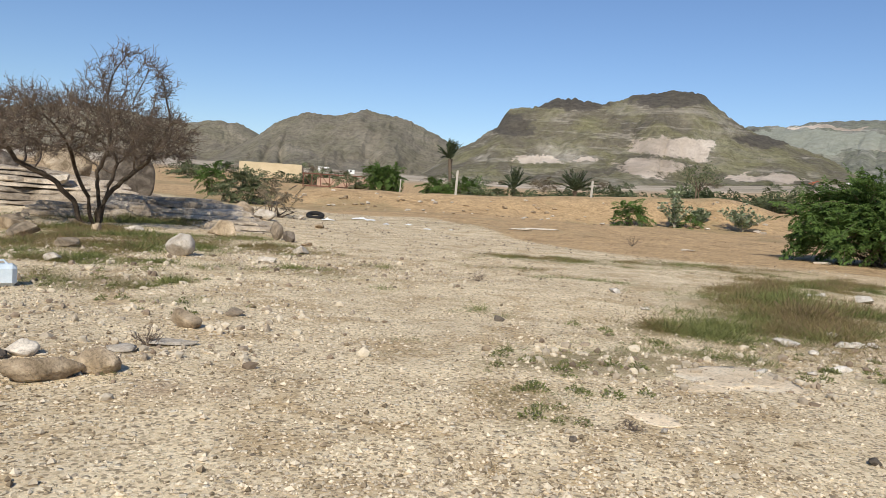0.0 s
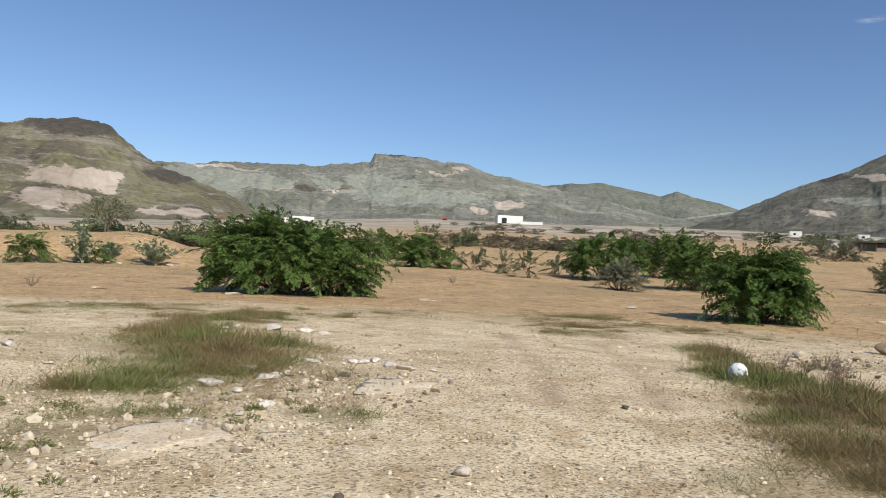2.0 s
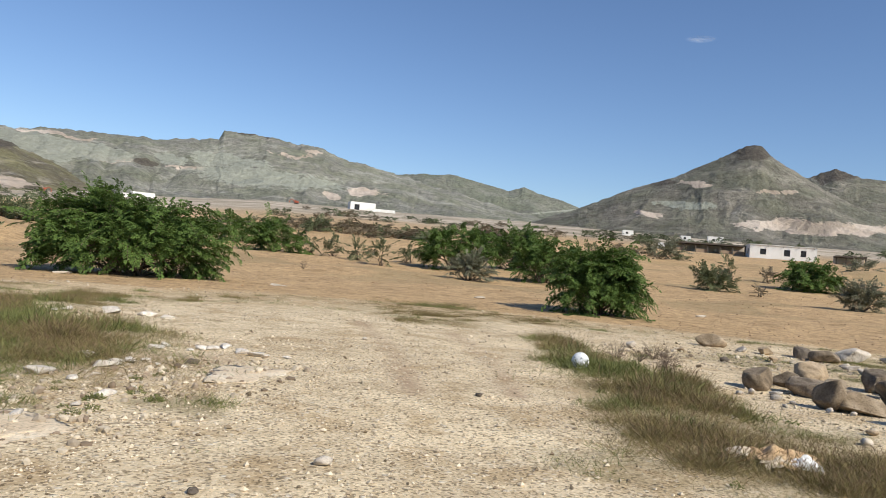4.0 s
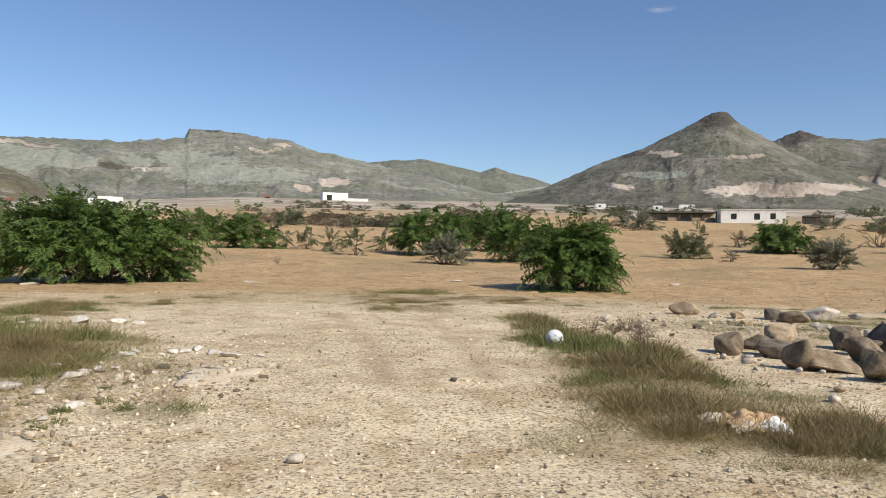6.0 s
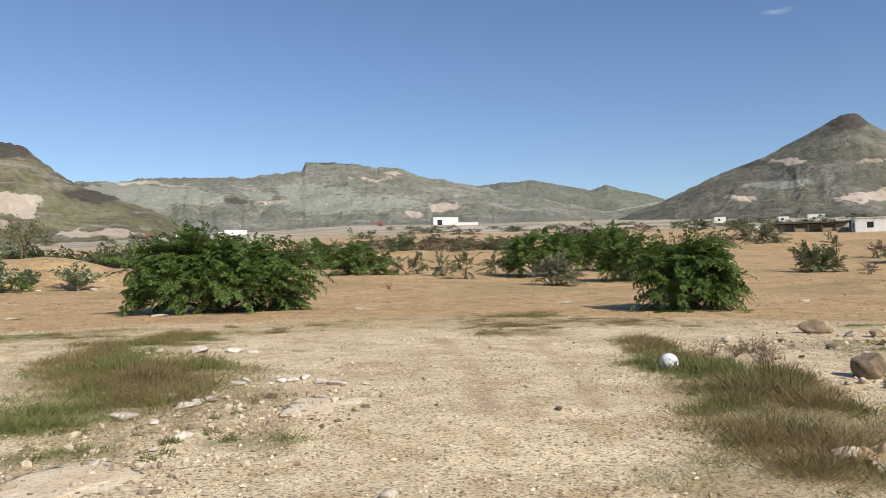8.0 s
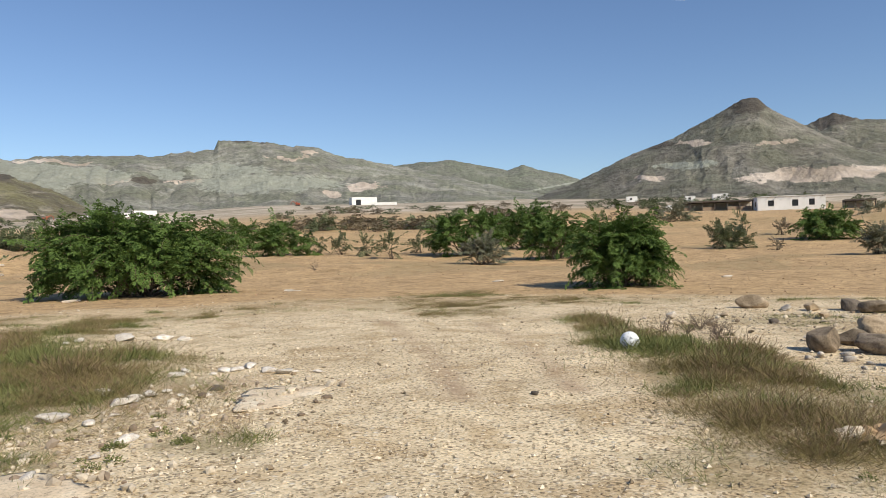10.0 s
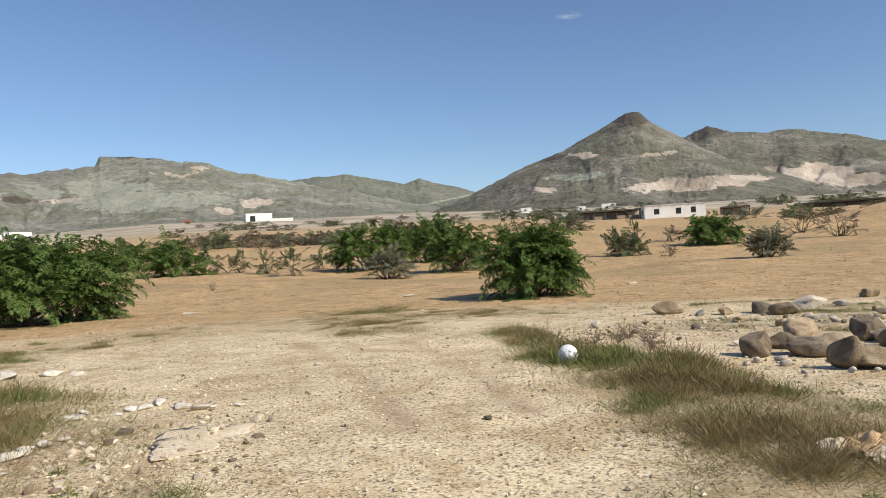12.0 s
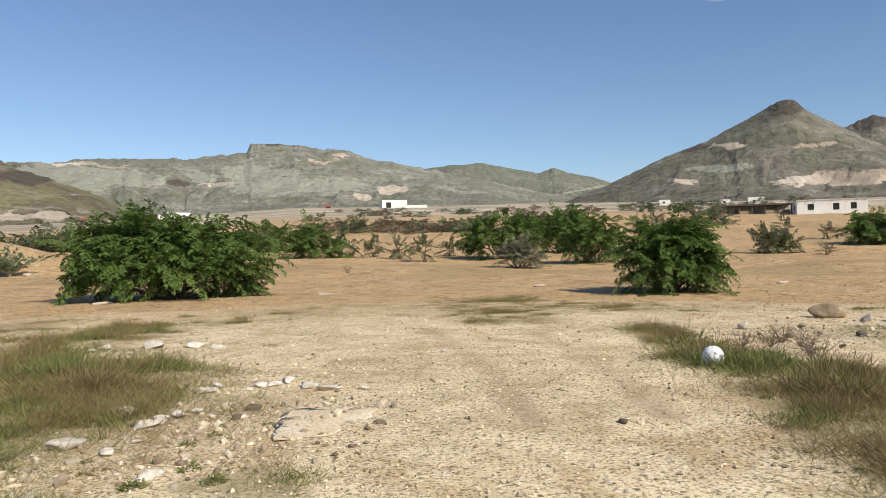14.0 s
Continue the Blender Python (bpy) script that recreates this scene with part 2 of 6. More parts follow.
def ground_mat():
    """Pale gravel near the path, ochre soil in the field, darker soil under grass, a greyer mottled tone towards the
    hills.
    """
    m, n, l, b = material("ground_soil", 0.95)
    c = coords(n)
    zone = n.new("ShaderNodeVertexColor")
    zone.layer_name = "zone"
    sep = n.new("ShaderNodeSeparateColor")
    l.new(zone.outputs[0], sep.inputs[0])
    broad = noise_node(n, l, 0.35, 6, 0.6, c)
    mid = noise_node(n, l, 2.2, 6, 0.65, c)
    fine = noise_node(n, l, 34, 6, 0.75, c)
    vor = n.new("ShaderNodeTexVoronoi")
    vor.inputs["Scale"].default_value = 48
    l.new(c, vor.inputs["Vector"])
    vsep = n.new("ShaderNodeSeparateColor")
    l.new(vor.outputs["Color"], vsep.inputs[0])
    # the two darkest stops paint the small shadows between stones into the colour
    grit = ramp(n, l, vsep.outputs[0], [(0.0, (0.13, 0.1, 0.065)), (0.14, (0.25, 0.19, 0.125)), (0.25, (0.58, 0.47, 0.32)), (0.75, (0.71, 0.6, 0.44)), (1.0, (0.8, 0.71, 0.56))])
    gravel = blend(n, l, 0.7, ramp(n, l, mid, [(0.3, (0.52, 0.415, 0.27)), (0.7, (0.69, 0.585, 0.415))]), grit)
    gravel = blend(n, l, 0.5, gravel, ramp(n, l, broad, [(0.3, (0.8, 0.74, 0.66)), (0.65, (1.1, 1.08, 1.05))]), "MULTIPLY")
    earth = ramp(n, l, noise_node(n, l, 1.1, 7, 0.68, c, 0.5), [(0.4, (0.8, 0.71, 0.56)), (0.5, (1.07, 1.05, 0.98)), (0.58, (1.24, 1.23, 1.16))])
    gravel = blend(n, l, 0.75, gravel, earth, "MULTIPLY")
    cob = n.new("ShaderNodeTexVoronoi")
    cob.inputs["Scale"].default_value = 19
    l.new(c, cob.inputs["Vector"])
    csep = n.new("ShaderNodeSeparateColor")
    l.new(cob.outputs["Color"], csep.inputs[0])
    lump = arith(n, l, "MULTIPLY", ramp(n, l, csep.outputs[0], [(0.72, (0,)), (0.76, (1,))]), ramp(n, l, cob.outputs["Distance"], [(0.3, (1,)), (0.42, (0,))]))
    lump = arith(n, l, "MULTIPLY", lump, ramp(n, l, mid, [(0.4, (0.25,)), (0.58, (1,))]))
    gravel = blend(n, l, lump, gravel, ramp(n, l, csep.outputs[1], [(0.2, (0.26, 0.2, 0.135)), (0.45, (0.5, 0.4, 0.28)), (0.9, (0.8, 0.72, 0.58))]))
    ochre = ramp(n, l, mid, [(0.3, (0.4, 0.268, 0.14)), (0.7, (0.57, 0.405, 0.222))])
    clod = noise_node(n, l, 7, 5, 0.7, c)
    ochre = blend(n, l, 0.9, ochre, ramp(n, l, clod, [(0.36, (0.52,)), (0.47, (0.97,)), (0.64, (1.2,))]), "MULTIPLY")
    ochre = blend(n, l, 0.6, ochre, ramp(n, l, broad, [(0.3, (0.8, 0.78, 0.75)), (0.7, (1.12, 1.1, 1.08))]), "MULTIPLY")
    litter = ramp(n, l, noise_node(n, l, 0.8, 8, 0.72, c, 1.2), [(0.38, (0.62, 0.6, 0.56)), (0.47, (0.97, 0.96, 0.95)), (0.6, (1.08, 1.08, 1.08))])
    ochre = blend(n, l, 0.85, ochre, litter, "MULTIPLY")
    turf = ramp(n, l, mid, [(0.3, (0.16, 0.132, 0.064)), (0.7, (0.32, 0.262, 0.138))])
    far_tone = ramp(n, l, noise_node(n, l, 0.02, 8, 0.65, c), [(0.3, (0.22, 0.2, 0.15)), (0.48, (0.37, 0.31, 0.23)), (0.62, (0.56, 0.48, 0.38))])

    def edge(w, k=0.7):
        f = arith(n, l, "ADD", w, arith(n, l, "MULTIPLY", arith(n, l, "SUBTRACT", mid, 0.5), k))
        return ramp(n, l, f, [(0.25, (0,)), (0.85, (0.9,))])

    soil = arith(n, l, "ADD", sep.outputs[0], arith(n, l, "MULTIPLY", arith(n, l, "SUBTRACT", mid, 0.5), 0.9))
    col = blend(n, l, ramp(n, l, soil, [(0.12, (0,)), (0.88, (1,))]), gravel, ochre)
    col = blend(n, l, arith(n, l, "MULTIPLY", zone.outputs["Alpha"], ramp(n, l, mid, [(0.3, (0.2,)), (0.6, (0.9,))])), col, (0.4, 0.28, 0.18))
    col = blend(n, l, edge(sep.outputs[1], 1.2), col, turf)
    col = blend(n, l, sep.outputs[2], col, far_tone)
    col = blend(n, l, 0.65, col, ramp(n, l, fine, [(0.34, (0.42,)), (0.49, (0.98,)), (0.66, (1.25,))]), "MULTIPLY")
    l.new(col, b.inputs["Base Color"])
    h = arith(n, l, "ADD", arith(n, l, "MULTIPLY", vsep.outputs[1], 0.5), fine)
    h = arith(n, l, "ADD", h, arith(n, l, "MULTIPLY", lump, 1.2))
    bump(n, l, b, h, 0.75, 0.013)
    return m


def hill_mat(name, dark, mid, pale, strata, green):
    """Bare rock slope: gullies, strata and scree; the attribute "scar" holds freshly quarried faces."""
    m, n, l, b = material(name, 0.95)
    c = coords(n)
    sc = n.new("ShaderNodeVectorMath")
    sc.operation = "MULTIPLY"
    sc.inputs[1].default_value = (0.008, 0.008, 0.085)
    l.new(c, sc.inputs[0])
    layered = noise_node(n, l, 1.0, 9, 0.66, sc.outputs[0], 0.7)
    blot = noise_node(n, l, 0.012, 9, 0.62, c, 0.4)
    fine = noise_node(n, l, 0.11, 9, 0.72, c)
    col = ramp(n, l, blot, [(0.34, dark), (0.52, mid), (0.7, pale)])
    col = blend(n, l, ramp(n, l, layered, [(0.54, (0,)), (0.6, (strata,)), (0.66, (strata * 0.4,))]), col, pale)
    col = blend(n, l, ramp(n, l, noise_node(n, l, 0.02, 7, 0.6, c), [(0.42, (0,)), (0.6, (0.7,))]), col, green)
    col = blend(n, l, 0.6, col, ramp(n, l, fine, [(0.36, (0.42,)), (0.5, (0.95,)), (0.64, (1.35,))]), "MULTIPLY")
    spots = noise_node(n, l, 0.3, 5, 0.7, c, 0.8)
    col = blend(n, l, ramp(n, l, spots, [(0.34, (0.7,)), (0.4, (0,))]), col, tuple(v * 0.55 for v in dark))
    col = blend(n, l, ramp(n, l, spots, [(0.61, (0,)), (0.66, (0.55,))]), col, pale)
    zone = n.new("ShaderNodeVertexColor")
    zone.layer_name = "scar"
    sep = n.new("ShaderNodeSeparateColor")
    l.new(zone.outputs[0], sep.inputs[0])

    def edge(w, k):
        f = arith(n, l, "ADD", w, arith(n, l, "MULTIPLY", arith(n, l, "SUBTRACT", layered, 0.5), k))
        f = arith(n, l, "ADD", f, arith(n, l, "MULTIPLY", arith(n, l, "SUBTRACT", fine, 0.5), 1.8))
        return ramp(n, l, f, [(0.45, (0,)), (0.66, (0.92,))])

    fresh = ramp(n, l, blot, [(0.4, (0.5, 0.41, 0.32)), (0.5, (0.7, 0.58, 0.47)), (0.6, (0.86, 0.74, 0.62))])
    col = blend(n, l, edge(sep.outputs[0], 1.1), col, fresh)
    cap = ramp(n, l, fine, [(0.3, (0.065, 0.055, 0.045)), (0.65, (0.15, 0.13, 0.105))])
    col = blend(n, l, edge(sep.outputs[1], 0.6), col, cap)
    ash = ramp(n, l, fine, [(0.3, (0.31, 0.325, 0.26)), (0.65, (0.45, 0.46, 0.38))])
    col = blend(n, l, edge(sep.outputs[2], 1.0), col, ash)
    l.new(col, b.inputs["Base Color"])
    bump(n, l, b, fine, 1.0, 9.0)
    return m


GROUND = ground_mat()
# rock tones lightened and greyed: the distance haze is put into the colour
HILL_BROWN = hill_mat("hill_brown_rock", (0.215, 0.185, 0.14), (0.28, 0.245, 0.185), (0.37, 0.325, 0.25), 0.25, (0.225, 0.205, 0.135))
HILL_MESA = hill_mat("hill_mesa_rock", (0.15, 0.13, 0.1), (0.23, 0.2, 0.14), (0.5, 0.45, 0.37), 0.65, (0.265, 0.25, 0.12))
HILL_PALE = hill_mat("hill_pale_rock", (0.22, 0.215, 0.185), (0.28, 0.275, 0.235), (0.52, 0.5, 0.43), 0.5, (0.235, 0.25, 0.17))
HILL_GREEN = hill_mat("hill_green_rock", (0.2, 0.2, 0.165), (0.24, 0.245, 0.195), (0.3, 0.3, 0.25), 0.2, (0.2, 0.22, 0.155))
HILL_CONE = hill_mat("hill_cone_rock", (0.15, 0.14, 0.115), (0.22, 0.205, 0.165), (0.44, 0.405, 0.34), 0.5, (0.2, 0.205, 0.145))
STONE_TAN = stone_mat("stone_tan", (0.21, 0.155, 0.095), (0.41, 0.315, 0.21), (0.57, 0.46, 0.33), relief=0.05)
STONE_GREY = stone_mat("stone_grey", (0.12, 0.094, 0.067), (0.27, 0.215, 0.155), (0.43, 0.355, 0.265), relief=0.05)
STONE_PALE = stone_mat("stone_pale", (0.4, 0.34, 0.27), (0.58, 0.51, 0.42), (0.7, 0.64, 0.56))
STONE_BROWN = stone_mat("stone_brown", (0.125, 0.093, 0.062), (0.265, 0.205, 0.14), (0.4, 0.32, 0.23), relief=0.05)
STONE_WHITE = stone_mat("stone_white", (0.5, 0.43, 0.35), (0.7, 0.64, 0.56), (0.84, 0.8, 0.73), 9.0)
STONE_DARK = stone_mat("stone_dark", (0.09, 0.072, 0.056), (0.17, 0.14, 0.11), (0.27, 0.225, 0.18), relief=0.05)
BARK = plain_mat("bark", (0.09, 0.065, 0.045), (0.19, 0.145, 0.105), 9, 0.95, 0.01)
TWIG = plain_mat("dry_twig", (0.11, 0.08, 0.06), (0.21, 0.16, 0.12), 5, 0.95, 0.004)
LEAF_GREEN = leaf_mat("leaf_green", (0.036, 0.068, 0.016), (0.13, 0.208, 0.047), 0.75)
LEAF_OLIVE = leaf_mat("leaf_olive", (0.055, 0.072, 0.033), (0.18, 0.2, 0.1))
LEAF_GREY = leaf_mat("leaf_grey", (0.1, 0.11, 0.07), (0.25, 0.25, 0.165))
LEAF_BROAD = leaf_mat("leaf_broad", (0.13, 0.17, 0.08), (0.38, 0.43, 0.27))
LEAF_FAR = leaf_mat("leaf_far", (0.035, 0.05, 0.022), (0.11, 0.135, 0.062))
LEAF_DRY = leaf_mat("leaf_dry", (0.13, 0.105, 0.07), (0.27, 0.22, 0.145))
PALM_LEAF = leaf_mat("palm_leaf", (0.03, 0.045, 0.022), (0.1, 0.12, 0.06))
GRASS = leaf_mat("grass_blade", (0.1, 0.084, 0.032), (0.31, 0.255, 0.11), 0.85, 2.6)
GRASS_GREEN = leaf_mat("grass_green", (0.075, 0.092, 0.03), (0.25, 0.26, 0.092), 0.85, 2.6)
GRASS_SEED = leaf_mat("grass_seed", (0.14, 0.095, 0.055), (0.32, 0.22, 0.13), 0.9, 2.0)


# ---- ground ----
def line_side(x, y, line):
    """How far a point lies beyond a line given from small to large x, in metres along y."""
    xs, ys = zip(*line)
    return y - np.interp(x, xs, ys)


FIELD_EDGE = [(-60, 56), (-25, 46), (-14, 41), (-9, 42), (-6, 37.5), (-3, 30), (-0.5, 25), (1.2, 23), (3.5, 22.6), (7, 22.4), (10, 21), (14.5, 18.5), (18, 14), (20, 9), (22, 5), (26, 0), (40, -16), (200, -200)]


def blob(x, y, cx, cy, a, b, turn):
    """Soft ellipse: 1 inside, 0 outside."""
    t = radians(turn)
    u, v = (x - cx) * math.cos(t) + (y - cy) * math.sin(t), -(x - cx) * math.sin(t) + (y - cy) * math.cos(t)
    return smooth(1.25, 0.45, np.sqrt((u / a) ** 2 + (v / b) ** 2))


def stray(x, y):
    """How far the edge of a grass bed wanders from its plain outline."""
    return 1.7 * (fbm(x / 1.5, y / 1.5, 0, 3, 81) - 0.5), 1.7 * (fbm(x / 1.5, y / 1.5, 0, 3, 82) - 0.5)


# grass beds: centre, half axes, turn, density of blades, height, green share
BEDS = [
    (3.2, 11.4, 1.7, 3.4, -20, 1.0, 0.26, 0.35), (4.6, 16.0, 1.6, 3.2, -25, 0.5, 0.2, 0.2), (2.1, 9.2, 1.1, 0.8, 10, 0.8, 0.2, 0.6),
    (-0.7, 18.4, 2.6, 1.1, 18, 0.7, 0.11, 0.45), (3.2, 20.0, 3.0, 1.1, 8, 0.6, 0.11, 0.3), (5.8, 17.4, 1.7, 1.5, -20, 0.8, 0.16, 0.25), (3.75, 9.75, 0.5, 0.3, 20, 0.8, 0.16, 0.9),
    (7.7, 17.2, 1.7, 0.8, -5, 0.55, 0.1, 0.25), (15.9, 17.4, 2.2, 1.5, -45, 0.5, 0.1, 0.4), (12.1, 12.8, 1.9, 1.1, -40, 0.5, 0.12, 0.1), (16.2, 12.2, 2.6, 1.7, -52, 0.35, 0.08, 0.3), (11.4, 19.0, 2.4, 0.8, -25, 0.25, 0.07, 0.2), (5.9, 3.2, 1.0, 0.6, 50, 0.6, 0.15, 0.5), (6.2, 2.4, 1.3, 0.9, 60, 0.8, 0.17, 0.5), (5.5, 3.8, 0.8, 0.5, 50, 0.5, 0.12, 0.5), (7.9, 3.3, 0.8, 0.4, 20, 0.5, 0.13, 0.6),
    (13.0, 14.4, 3.6, 2.6, -45, 0.12, 0.07, 0.2), (4.0, 18.6, 3.4, 2.0, 0, 0.15, 0.08, 0.3),
    (10.6, 8.3, 2.6, 0.75, 43, 0.9, 0.24, 0.3), (8.4, 5.6, 2.0, 1.0, 48, 1.0, 0.27, 0.4), (6.6, 3.9, 1.5, 0.95, 55, 0.8, 0.2, 0.35), (9.4, 5.1, 1.2, 0.5, 35, 0.7, 0.2, 0.5), (9.4, 6.7, 1.6, 0.8, 46, 0.9, 0.24, 0.3), (6.1, 3.5, 1.1, 0.8, 52, 0.8, 0.17, 0.3), (7.9, 4.0, 1.3, 0.7, 45, 0.7, 0.18, 0.35), (7.4, 4.8, 1.5, 0.8, 48, 0.9, 0.23, 0.3), (12.6, 7.6, 1.3, 0.5, -45, 0.3, 0.1, 0.4),
    (0.3, 6.6, 0.8, 0.45, -20, 0.9, 0.12, 0.9), (1.0, 7.2, 0.9, 0.35, -10, 0.8, 0.13, 0.8), (13.6, 15.0, 3.4, 2.4, -45, 0.35, 0.09, 0.12), (9.6, 18.2, 2.6, 1.5, -35, 0.35, 0.09, 0.12), (15.6, 13.4, 2.4, 2.0, -50, 0.3, 0.08, 0.12), (2.9, 7.0, 0.75, 0.3, -25, 0.8, 0.13, 0.85), (2.7, 7.2, 0.5, 0.28, -20, 0.5, 0.12, 0.8), (0.3, 5.2, 0.5, 0.6, 0, 0.35, 0.1, 0.8), (0.9, 7.9, 0.8, 0.4, 0, 0.4, 0.12, 0.7),
    (-9.2, 13.6, 3.2, 2.0, 35, 0.9, 0.2, 0.5), (-6.2, 9.0, 1.6, 1.1, 30, 0.75, 0.15, 0.6), (-7.0, 15.2, 2.6, 1.1, 10, 0.7, 0.15, 0.4), (-9.2, 11.0, 2.0, 1.3, 35, 0.5, 0.14, 0.6), (-4.6, 11.3, 1.8, 0.8, 20, 0.4, 0.12, 0.6), (-3.6, 13.2, 1.2, 0.6, 10, 0.35, 0.12, 0.5), (-4.3, 7.7, 0.8, 0.5, 20, 0.3, 0.1, 0.7),
    (-10.5, 15.8, 3.0, 1.3, 38, 0.9, 0.18, 0.55), (-12.3, 16.3, 2.0, 1.0, 38, 0.9, 0.2, 0.5), (-8.0, 10.8, 2.2, 0.8, 35, 0.7, 0.15, 0.6), (-13.5, 19.5, 3.5, 1.2, 40, 0.6, 0.25, 0.8), (16.8, 5.4, 2.2, 0.7, -60, 0.4, 0.1, 0.6), (6.8, 2.2, 1.4, 0.6, 60, 0.7, 0.18, 0.5), (18.5, 7.5, 2.6, 0.5, -55, 0.4, 0.1, 0.5), (14.6, 6.2, 2.6, 1.2, -55, 0.5, 0.08, 0.6), (17.8, 5.4, 2.2, 1.1, -60, 0.5, 0.08, 0.5), (13.4, 4.6, 1.4, 0.8, -60, 0.4, 0.08, 0.5), (-1.8, 15.5, 1.6, 0.6, 15, 0.35, 0.1, 0.4), (0.6, 14.2, 1.0, 0.5, -10, 0.4, 0.1, 0.5),
]


def build_ground():
    n_az, rings = 640, np.concatenate([[0.0], np.geomspace(0.6, 4200, 290)])
    a = np.linspace(0, 2 * math.pi, n_az, endpoint=False)
    R, A = np.meshgrid(rings[1:], a, indexing="ij")
    x, y = -np.sin(A) * R, np.cos(A) * R
    v = np.stack([x, y, land(x, y)], -1).reshape(-1, 3)
    v = np.concatenate([v, [[0, 0, float(land(0.0, 0.0))]]])
    m = len(rings) - 1
    i, j = np.meshgrid(np.arange(m - 1), np.arange(n_az), indexing="ij")
    k = (j + 1) % n_az
    quads = np.stack([i * n_az + j, i * n_az + k, (i + 1) * n_az + k, (i + 1) * n_az + j], -1).reshape(-1, 4)
    j = np.arange(0, n_az, 2)
    hub = np.stack([np.full(len(j), len(v) - 1), (j + 2) % n_az, j + 1, j], -1)
    me = mesh_of("ground", v, np.concatenate([quads, hub]), GROUND, flat=False)
    x, y = v[:, 0], v[:, 1]
    r = np.hypot(x, y)
    jag = 2.0 * (fbm(x / 3, y / 3, 0, 4, 21) - 0.5)
    beyond = line_side(x, y, FIELD_EDGE) + jag
    lead = smooth(0, 7, x)
    ochre = lead * 0.5 * smooth(-9.5, -0.8, beyond) + (1 - 0.5 * lead) * smooth(-1.0, 1.0, beyond)
    rut = np.zeros(len(x))
    for x0, y0, x1, y1 in ((5.6, 6.6, 9.6, 12.9), (6.6, 6.0, 10.4, 11.0)):
        t = np.clip(((x - x0) * (x1 - x0) + (y - y0) * (y1 - y0)) / ((x1 - x0) ** 2 + (y1 - y0) ** 2), 0, 1)
        rut = np.maximum(rut, np.exp(-(np.hypot(x - x0 - t * (x1 - x0) - 0.25 * np.sin(t * 3), y - y0 - t * (y1 - y0)) / 0.17) ** 2))
    for px, py, pr in ((4.1, 9.3, 0.55), (3.4, 8.5, 0.4), (4.6, 9.2, 0.4), (-2.29, 4.3, 0.17), (-1.89, 4.37, 0.13)):
        rut = np.maximum(rut, np.exp(-(np.hypot(x - px, y - py) / pr) ** 2))
    turf = np.zeros(len(x))
    wx, wy = stray(x, y)
    for cx, cy, ax, bx, turn, dens, *_ in BEDS:
        turf = np.maximum(turf, blob(x + wx, y + wy, cx, cy, ax, bx, turn) * min(1, 0.2 + dens * 0.6))
    turf = np.maximum(turf, 0.5 * smooth(0.5, 0.62, fbm(x / 6, y / 6, 0, 4, 5)) * smooth(20, 45, r) * smooth(200, 90, r))
    # greyer ground tone sets in between 150 and 340 m out
    far_tone = smooth(150, 340, r)
    col = me.color_attributes.new("zone", "FLOAT_COLOR", "POINT")
    col.data.foreach_set("color", np.stack([ochre, turf, far_tone, 1.0 * rut], -1).astype(np.float32).ravel())
    tagged(part("ground", me), "stony desert ground of pale gravel and ochre soil", "ground", kind="structure")


build_ground()


